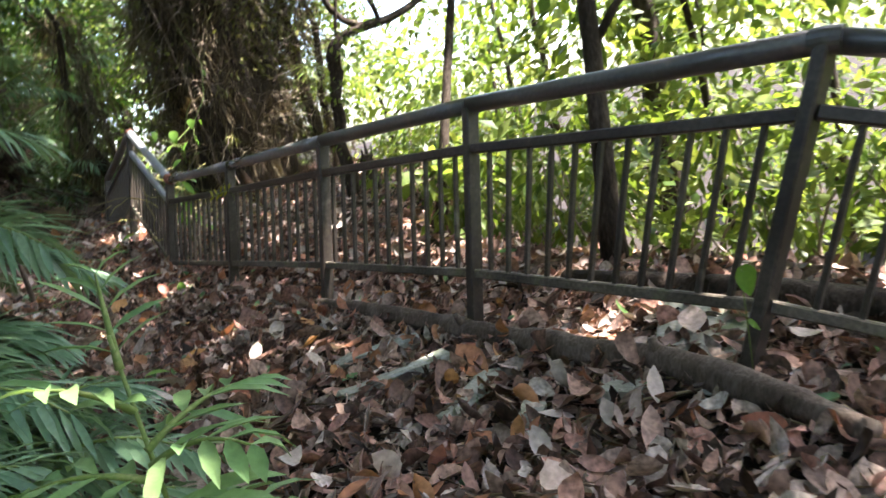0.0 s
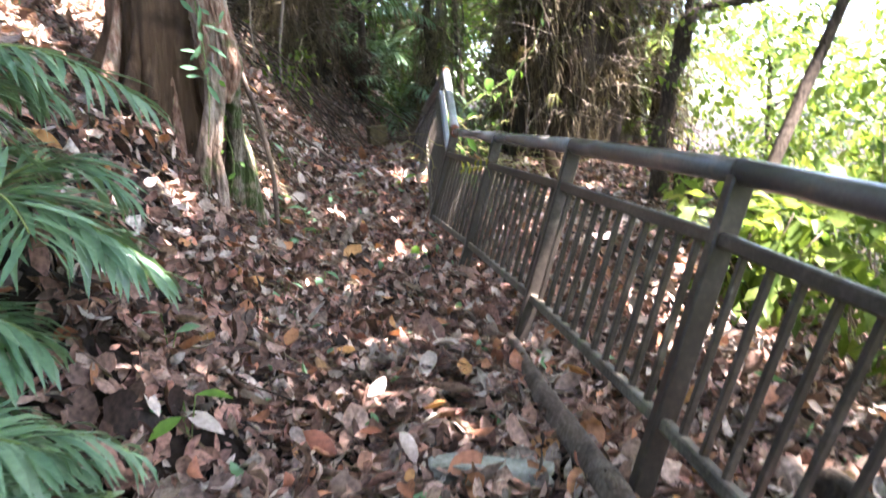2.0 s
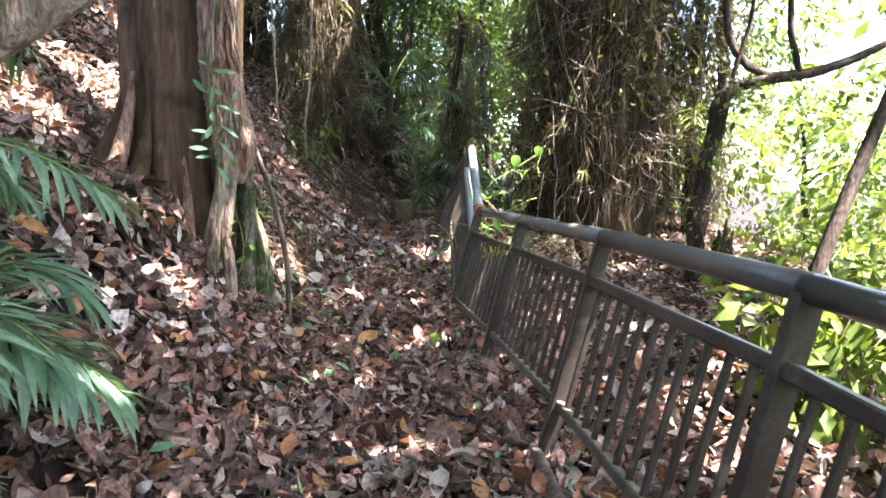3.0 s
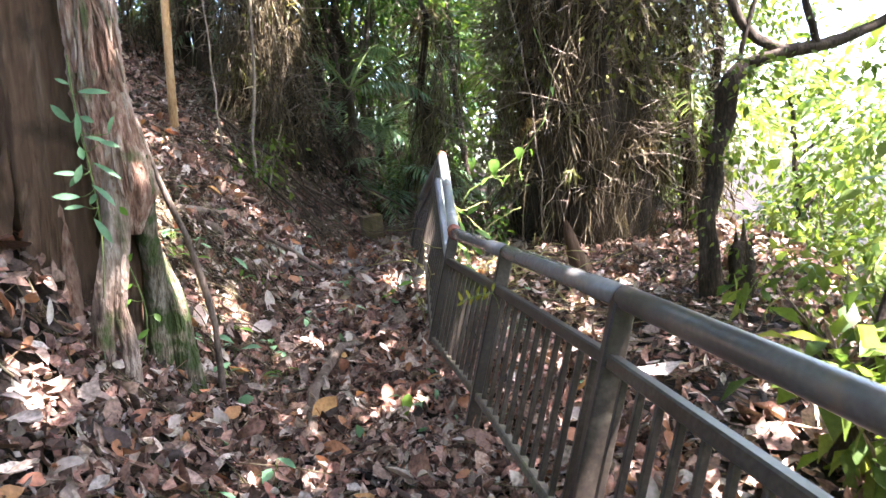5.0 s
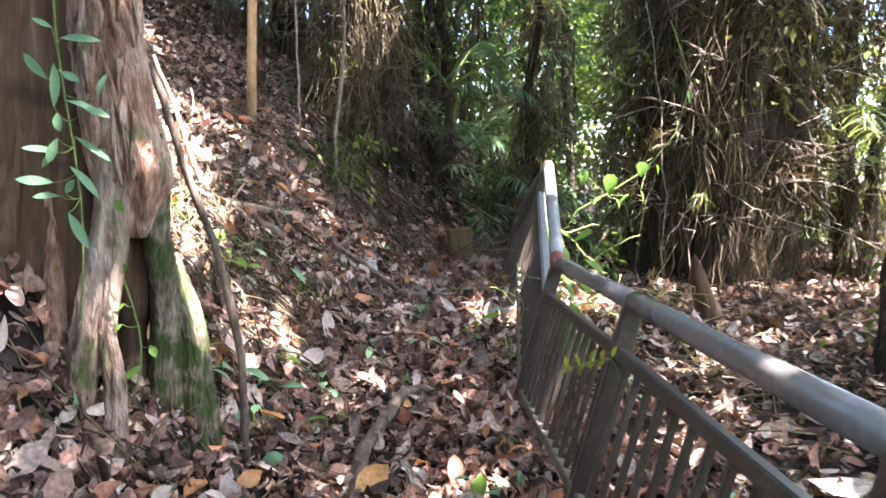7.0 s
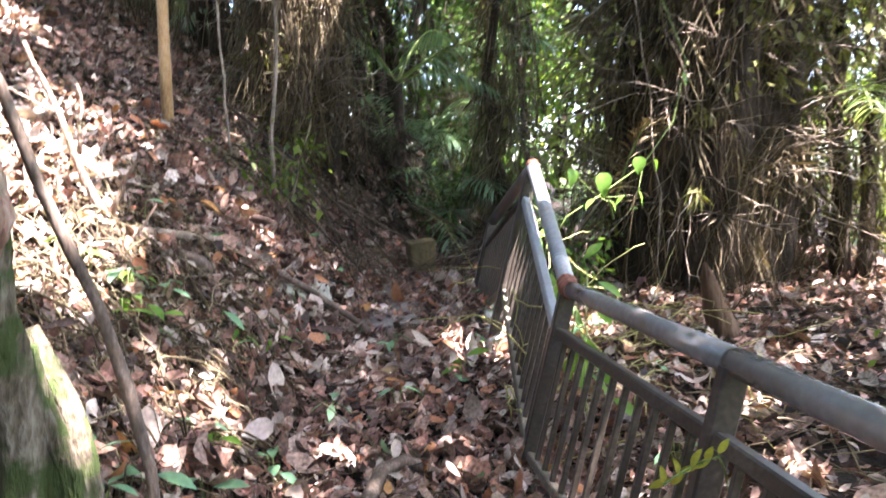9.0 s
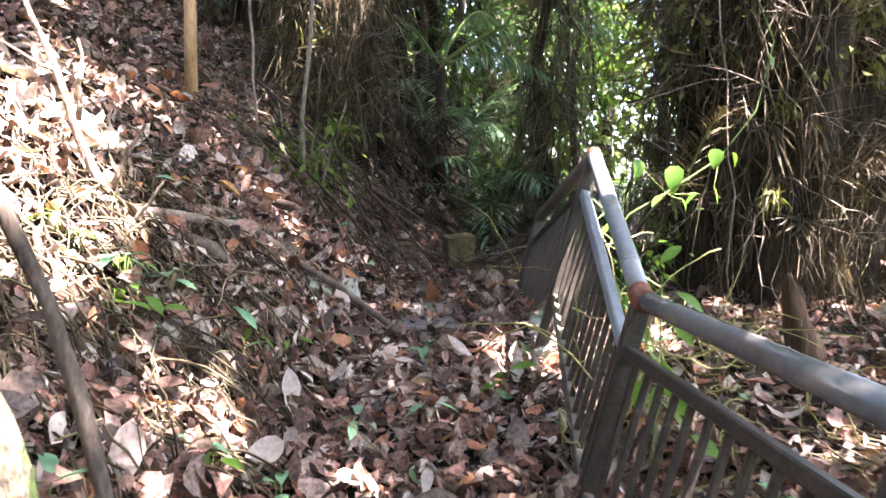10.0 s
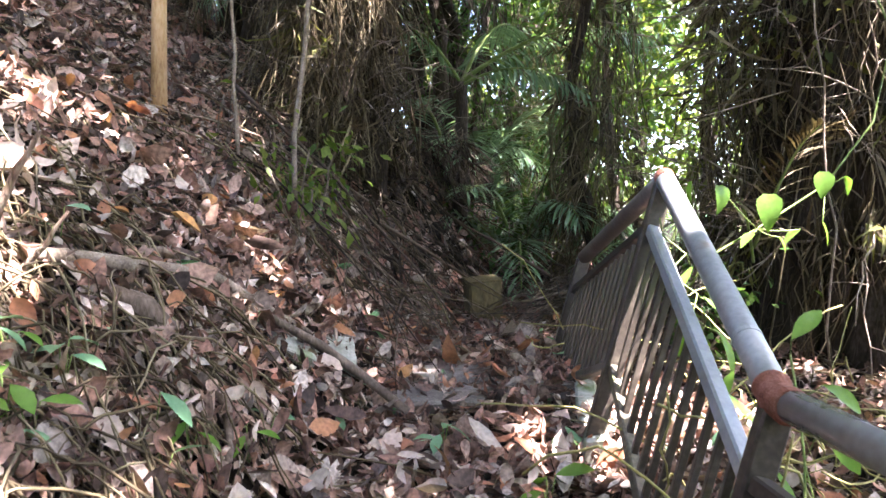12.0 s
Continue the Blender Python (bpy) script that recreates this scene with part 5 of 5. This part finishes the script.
M_SPRAY = leaf_material("yellowing_leaf", [(0.26, 0.27, 0.04), (0.34, 0.33, 0.06)], 0.4, 0.5, 0.2)
M_VINE = leaf_material("lit_vine_leaf", [(0.10, 0.22, 0.035), (0.14, 0.26, 0.045)], 0.5, 0.4, 0.12)
M_CREEPER = leaf_material("creeper_leaf", [(0.11, 0.22, 0.12), (0.16, 0.30, 0.17)], 0.35, 0.4, 0.12)
VINE_AT = np.array([-0.16, -0.85, -0.17])
vine_line = VINE_AT + np.array([(1.55, 10.35, 1.25), (1.68, 10.35, 1.47), (1.95, 10.4, 1.62), (2.33, 10.45, 1.86), (2.6, 10.5, 2.2), (2.75, 10.6, 2.7), (2.6, 10.8, 3.3)])
leafy_vine("railing_vine", "bright green heart-leaved vine climbing past the railing", vine_line,
           [(np.array(at) + VINE_AT, ln * 0.8, wd * 0.8, way) for at, ln, wd, way in [((1.70, 10.30, 1.84), 0.20, 0.15, (0.05, -0.15, -1)), ((1.97, 10.32, 1.80), 0.25, 0.16, (-0.05, -0.15, -1)), ((2.26, 10.35, 1.92), 0.18, 0.14, (0.1, -0.1, -1)), ((2.40, 10.4, 1.90), 0.13, 0.11, (0.3, -0.1, -1)),
            ((2.15, 10.35, 1.62), 0.16, 0.10, (-0.8, -0.2, -0.5)), ((1.88, 10.3, 1.60), 0.16, 0.08, (-0.7, -0.2, -0.6)), ((2.24, 10.3, 1.66), 0.16, 0.07, (0.4, -0.1, -1)), ((1.56, 10.3, 1.86), 0.2, 0.07, (-0.3, 0, -1)), ((2.72, 10.6, 2.6), 0.15, 0.08, (0.3, -0.3, -1)), ((2.02, 10.3, 1.58), 0.12, 0.07, (0.6, -0.2, -1))]], M_VINE, "heart", 3)
strip = [((1.22 + 0.12 * math.sin(3.1 * k), 7.9 + 0.09 * k, 0.5 + 0.06 * k), 0.20, 0.055, (0.6 * math.cos(2.2 * k), -0.5, -0.6 - 0.3 * math.sin(k))) for k in range(14)]
leafy_vine("railing_vine", "pale green creeper tangled in the balusters", [(1.18 + 0.06 * math.sin(2.5 * k), 7.85 + 0.09 * k, 0.3 + 0.08 * k) for k in range(16)], strip, M_VINE, "blade", 4, 0.004)
creep = np.array([(-1.10 + 0.03 * math.sin(5 * q), 5.80 - 0.06 * q, 0.95 + 1.25 * q) for q in np.linspace(0, 1, 14)])
ON_RIDGE = [(-1.12, 2.05, -1, 0.5), (-1.08, 2.01, 1, 0.1), (-1.12, 1.86, -0.8, 0.9), (-0.96, 1.80, 0.4, 1), (-1.08, 1.89, 1, -0.3), (-1.10, 1.76, 0.2, 1), (-1.08, 1.79, 1, -0.1), (-1.00, 1.76, 1, -0.2), (-1.09, 1.74, 0.3, -1), (-1.05, 1.66, 1, -0.5),
            (-1.10, 1.60, -1, 0.2), (-1.09, 1.65, -0.3, -1), (-1.13, 1.60, -0.7, -0.8), (-1.06, 1.55, 0.8, -0.7), (-1.11, 1.49, -0.9, 0), (-1.11, 1.44, -0.8, 0.1), (-1.08, 1.45, 0.6, 0.7), (-1.06, 1.38, 0.5, -0.8)]
leafy_vine("creeper", "green-leaved creeper climbing the old tree", creep,
           [((x, 5.71 - 0.02 * (k % 3), z), 0.07 + 0.03 * ((k * 7) % 4), 0.026 + 0.006 * (k % 3), (dx, -0.25, dz)) for k, (x, z, dx, dz) in enumerate(ON_RIDGE)], M_CREEPER, "oval", 5, 0.004, (0.3, -1.0, 0.6))
low = np.array([(-1.0 + 0.05 * math.sin(6 * q), 6.0 - 0.03 * q, 0.55 + 0.95 * q) for q in np.linspace(0, 1, 12)])
leafy_vine("creeper", "yellow-green creeper growing between the root legs", low,
           [(low[k % 12] + ((k % 4 - 1.5) * 0.035, -0.03, 0.01), 0.06 + 0.01 * (k % 3), 0.035, (math.cos(2.4 * k), -0.4, -0.6)) for k in (0, 1, 3, 4, 7, 9, 10, 14, 17)], M_VINE, "oval", 6, 0.004, (0.3, -1.0, 0.6))


def vine_tangle():
    """Thin yellow-green runners looped round the corner of the railing and the ground beside it."""
    rng = np.random.default_rng(430)
    out = []
    for k in range(84):
        a = np.array([rng.uniform(0.75, 2.3), rng.uniform(7.4, 9.8), 0.0])
        a[2] = float(ground_z(a[0], a[1])) + rng.uniform(0.05, 0.8) * (1.0 if abs(a[0] - 1.1) < 0.35 else 0.45)
        b = a + (rng.normal(0, 0.35), rng.normal(0.05, 0.35), rng.normal(0.0, 0.22))
        b[2] = max(b[2], float(ground_z(b[0], b[1])) + 0.03)
        out.append(tube(bend_line(a, b, 8, rng.uniform(-0.15, 0.15), 0.015, rng.integers(1 << 30)), rng.uniform(0.0025, 0.0055), 4))
    tagged(new("vine_tangle", mesh_of("vine_tangle", *merge(out), M_RUNNER)), "yellow-green vine runners tangled round the railing", "vines", kind="stuff")


M_RUNNER = rough_material("vine_runner", [(0.16, 0.15, 0.05), (0.27, 0.25, 0.09), (0.36, 0.33, 0.16)], 10.0, 0.6, bump=0.2, depth=0.002)
vine_tangle()
leafy_vine("railing_vine", "yellow-green leaf spray caught on the railing", [(1.10, 6.10, 0.62), (1.08, 6.09, 0.72), (1.05, 6.07, 0.77), (0.98, 6.03, 0.775), (0.91, 5.99, 0.77), (0.84, 5.95, 0.755)],
           [((0.84 + 0.026 * k, 5.955 + 0.014 * k, 0.757 + 0.003 * k), 0.075, 0.022, ((-1) ** k * 0.25 - 0.35, -0.6 * (-1) ** k, (-1) ** k * 0.75)) for k in range(9)], M_SPRAY, "blade", 9, 0.003, (-0.2, -1.0, 0.5))
leafy_vine("railing_vine", "broad green leaf on a thin stalk beside the post", [(0.80, 1.02, -0.2), (0.79, 1.01, 0.0), (0.76, 0.99, 0.16), (0.75, 0.98, 0.26)], [((0.75, 0.98, 0.27), 0.12, 0.085, (0.15, -0.2, -1)), ((0.78, 1.0, 0.05), 0.08, 0.045, (0.7, -0.2, -0.3))], M_VINE, "heart", 12, 0.003, (-0.5, -0.7, 0.5))
corner_line = [(1.12, 7.75, 0.25), (1.16, 7.8, 0.5), (1.2, 7.9, 0.8), (1.25, 8.05, 0.95), (1.3, 8.2, 1.05)]
leafy_vine("railing_vine", "bright green vine leaves behind the corner post", corner_line,
           [((1.22, 7.85, 0.95), 0.20, 0.07, (0.7, 0.1, -0.7)), ((1.30, 8.0, 1.0), 0.2, 0.06, (0.8, 0.1, -0.5)), ((1.18, 7.8, 0.72), 0.16, 0.09, (0.2, -0.2, -1)), ((1.26, 7.9, 0.55), 0.15, 0.08, (0.6, -0.2, -0.6)), ((1.30, 7.75, 0.40), 0.17, 0.07, (0.8, -0.2, -0.4)), ((1.1, 7.85, 0.62), 0.14, 0.07, (-0.2, -0.3, -1)), ((1.25, 8.1, 1.12), 0.18, 0.06, (0.5, 0.3, 0.3))], M_VINE, "oval", 8, 0.004, (-0.3, -1.0, 0.8))


def seedling(x, y, n, size, seed):
    rng = np.random.default_rng(seed)
    base = ground_point(x, y)
    t = thing("seedling", "small green seedling among the dry leaves", "seedling", "seedlings", base)
    for k in range(n):
        a = k * 6.28 / n + rng.uniform(-0.4, 0.4)
        top = np.array([0.03 * math.cos(a), 0.03 * math.sin(a), rng.uniform(0.10, 0.20)])
        d = np.array([[math.cos(a), math.sin(a), rng.uniform(-0.6, 0.5)]])
        leaf = part("leaf", mesh_of("leaf", *leaf_mesh(top[None], frames_along(d, rng, 0.2), np.array([size * rng.uniform(0.8, 1.2)]), np.array([size * 0.46]), np.array([-0.5]), np.array([0.25]), "oval", 0, 5), M_VINE if seed % 3 == 0 else M_CREEPER), t)
        part("leaf_stalk", mesh_of("leaf_stalk", *tube([(0, 0, -0.02), top * 0.5, top], 0.003, 4), M_STALK), leaf)


rs = np.random.default_rng(91)
for k, (x, y) in enumerate([(-0.5, 7.0), (-0.38, 7.3), (-0.7, 7.2), (0.5, 6.5), (-1.55, 8.02), (-1.31, 8.08), (-0.83, 7.56), (-1.27, 7.89), (-1.05, 6.87), (-1.41, 8.68), (-1.28, 8.16), (-1.16, 8.25), (-0.9, 8.37), (-0.64, 8.66), (0.14, 9.19), (-0.83, 8.29), (-1.2, 8.0), (-0.95, 6.75), (-0.85, 6.95), (-0.76, 7.6), (-0.25, 8.35), (-0.6, 8.8), (0.6, 8.8), (-0.3, 5.8), (-0.55, 5.4), (-0.8, 8.45), (-0.5, 7.7), (0.15, 8.5), (-1.15, 8.05), (-0.7, 6.75), (-0.9, 3.5), (-0.75, 3.1), (1.5, 7.4), (1.6, 9.2)]):
    seedling(x, y, 2 + k % 3, rs.uniform(0.10, 0.16), 500 + k)


# ==== shrubs along the brink ====
def shrub(label, x, y, h, w, n, size, seed, material=M_LIME, name="shrub"):
    rng = np.random.default_rng(seed)
    base = ground_point(x, y)
    t = thing(name, label, "shrub", "shrubs along the brink", base)
    tips = []
    for k in range(6):
        a = k * 1.05 + rng.uniform(-0.4, 0.4)
        tip = np.array([w * 0.7 * math.cos(a), w * 0.7 * math.sin(a), h * rng.uniform(0.6, 1.0)])
        tips.append(tip)
        part("stem", mesh_of("stem", *tube(bend_line((0, 0, -0.1), tip, 6, -0.05, 0.03, seed + k), np.linspace(0.014, 0.005, 6), 5), M_TWIG), t)
    blobs = [(tip * s, (w * 0.45, w * 0.45, h * 0.22)) for tip in tips for s in (0.55, 1.0)]
    v, q = crown_leaves(blobs, n, size, rng, clump=0.16)
    part("foliage", mesh_of("foliage", v, q, material), t)
    return t


shrub("large-leaved green shrub beside the railing", 2.75, 4.75, 0.85, 0.5, 90, 0.19, 201, M_LIME)
rb = np.random.default_rng(95)
for k in range(28):
    y = -2.5 + 13.0 * k / 27 + rb.uniform(-0.3, 0.3)
    brink = float(np.interp(y, [-8, 4, 6.5, 9.2, 13], [2.0, 2.1, 3.1, 5.4, 6.5]))
    x = brink + (0.7 if k % 2 else 2.2) + rb.uniform(-0.15, 0.7)
    shrub("sunlit leafy shrub on the slope below the path", x, y, rb.uniform(1.6, 2.6) if k % 2 == 0 else rb.uniform(0.7, 1.5), rb.uniform(0.6, 0.95), 330, 0.125, 210 + k, M_LIME)
shrub("sparse yellow-green shrub on the bank", -0.95, 11.0, 0.7, 0.4, 26, 0.09, 260)
shrub("green fern-like shrub under the palms", 0.9, 13.4, 1.1, 0.6, 420, 0.10, 261, M_GREEN)
shrub("green fern-like shrub under the palms", 1.5, 14.5, 2.0, 0.8, 900, 0.11, 262, M_GREEN)
shrub("green shrub at the foot of the dark thicket", 1.9, 10.7, 0.7, 0.35, 130, 0.08, 263, M_GREEN)


# ==== small litter ====
def strewn_twigs(n, x0, x1, y0, y1, seed, label, long=0.35):
    rng = np.random.default_rng(seed)
    out = []
    for _ in range(n):
        x, y, a, l = rng.uniform(x0, x1), rng.uniform(y0, y1), rng.uniform(0, 6.28), long * rng.uniform(0.3, 1.5)
        e = (x + l * math.cos(a), y + l * math.sin(a))
        out.append(tube(bend_line(ground_point(x, y, rng.uniform(0.02, 0.06)), ground_point(*e, rng.uniform(0.02, 0.08)), 5, -0.01, 0.01, rng.integers(1 << 30)), rng.uniform(0.002, 0.006), 4))
    tagged(new("twig_litter", mesh_of("twig_litter", *merge(out), M_STRAW)), label, "twigs", kind="stuff")


strewn_twigs(420, -1.1, 1.9, 0.5, 11.5, 401, "thin dry twigs scattered over the leaves")
strewn_twigs(900, -3.2, -0.4, 5.0, 13.0, 402, "thin dry twigs and rootlets on the bank", 0.55)
strewn_twigs(420, 1.4, 5.0, 6.0, 12.0, 403, "dry stalks and twigs beyond the railing", 0.5)
strewn_twigs(320, 1.2, 3.2, 6.8, 10.6, 405, "dry grass stalks and twigs around the stump", 0.4)
strewn_twigs(420, -1.2, 2.2, 11.0, 15.5, 404, "tangled dead stalks on the far bank", 0.6)


def root_tangle():
    rng = np.random.default_rng(410)
    out = []
    for _ in range(520):
        x, y = rng.uniform(-1.9, -0.85), rng.uniform(6.9, 9.2)
        e = (x + rng.uniform(0.0, 0.55), y + rng.uniform(-0.5, 0.5))
        out.append(tube(bend_line(ground_point(x, y, rng.uniform(0.02, 0.12)), ground_point(*e, rng.uniform(0.0, 0.10)), 7, -rng.uniform(0.02, 0.10), 0.02, rng.integers(1 << 30)), rng.uniform(0.0025, 0.006), 4))
    tagged(new("root_tangle", mesh_of("root_tangle", *merge(out), M_STRAW)), "thin dry rootlets draped down the bank", "roots", kind="stuff")


root_tangle()
# outline of the sun patch on the bank, filled with paler leaves below
SUN_PATCH = lambda x, y: np.exp(-(((x + 2.0) / 0.45) ** 2 + ((y - 8.55) / 0.6) ** 2))
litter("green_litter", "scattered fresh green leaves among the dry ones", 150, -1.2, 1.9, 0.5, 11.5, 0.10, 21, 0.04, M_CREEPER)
M_PALE = leaf_material("pale_and_sunlit_leaves", [(0.40, 0.32, 0.28), (0.28, 0.23, 0.20), (0.47, 0.39, 0.34), (0.36, 0.23, 0.18)], 0.1, 0.55, 0.25)
litter("pale_litter", "bleached pale curled leaves on top of the litter", 600, -1.5, 2.5, 0.0, 12.0, 0.13, 22, 0.04, M_PALE)
M_RED = leaf_material("rusty_leaves", [(0.30, 0.12, 0.07), (0.36, 0.17, 0.09), (0.24, 0.09, 0.06), (0.42, 0.22, 0.08)], 0.15, 0.5, 0.3)
# pale leaf colour here strengthens the sunlight that falls on the bank
litter("pale_litter", "pale leaves added to brighten the sun patch on the bank", 1500, -2.9, -1.2, 7.2, 9.8, 0.12, 24, 0.05, M_PALE, weight=SUN_PATCH)
litter("rusty_litter", "rust-red and orange fallen leaves", 900, -2.0, 1.9, 0.0, 12.0, 0.12, 23, 0.04, M_RED)


def large_leaf(label, x, y, length, width, seed, material):
    """One large curled leaf lying on the litter."""
    rng = np.random.default_rng(seed)
    base = ground_point(x, y, 0.06)
    f = frames_from(ground_normal(np.array([x]), np.array([y])), rng, 0.15)
    ob = new("fallen_leaf", mesh_of("fallen_leaf", *leaf_mesh(np.zeros((1, 3)), f, np.array([length]), np.array([width]), np.array([0.9]), np.array([0.5]), "oval", 0.03, 9), material))
    ob.location = base
    return tagged(ob, label, "leaf", "large fallen leaves")


large_leaf("large bleached grey leaf curled on the litter", 0.45, 9.15, 0.27, 0.12, 1, M_PALE)
large_leaf("large pale leaf lying on the litter", -0.55, 8.25, 0.26, 0.16, 2, M_PALE)
large_leaf("large pale leaf lying on the litter", -0.15, 8.0, 0.24, 0.13, 3, M_PALE)
large_leaf("large brown leaf curled on the litter", 0.15, 4.7, 0.24, 0.13, 4, M_RED)
large_leaf("large fresh green leaf lying on the litter", 0.50, 6.5, 0.17, 0.10, 5, M_VINE)
large_leaf("large green leaf lying beside the kerb", 0.85, 9.2, 0.20, 0.12, 6, M_CREEPER)
large_leaf("large pale leaf lying on the litter", -0.62, 3.55, 0.22, 0.15, 7, M_PALE)
large_leaf("large orange leaf lying beside the old tree", -0.75, 5.1, 0.22, 0.12, 8, M_RED)
large_leaf("large pale leaf lying on the litter", 0.28, 3.9, 0.18, 0.12, 9, M_PALE)
large_leaf("large brown leaf curled near the log", 0.72, 2.1, 0.22, 0.15, 10, M_RED)
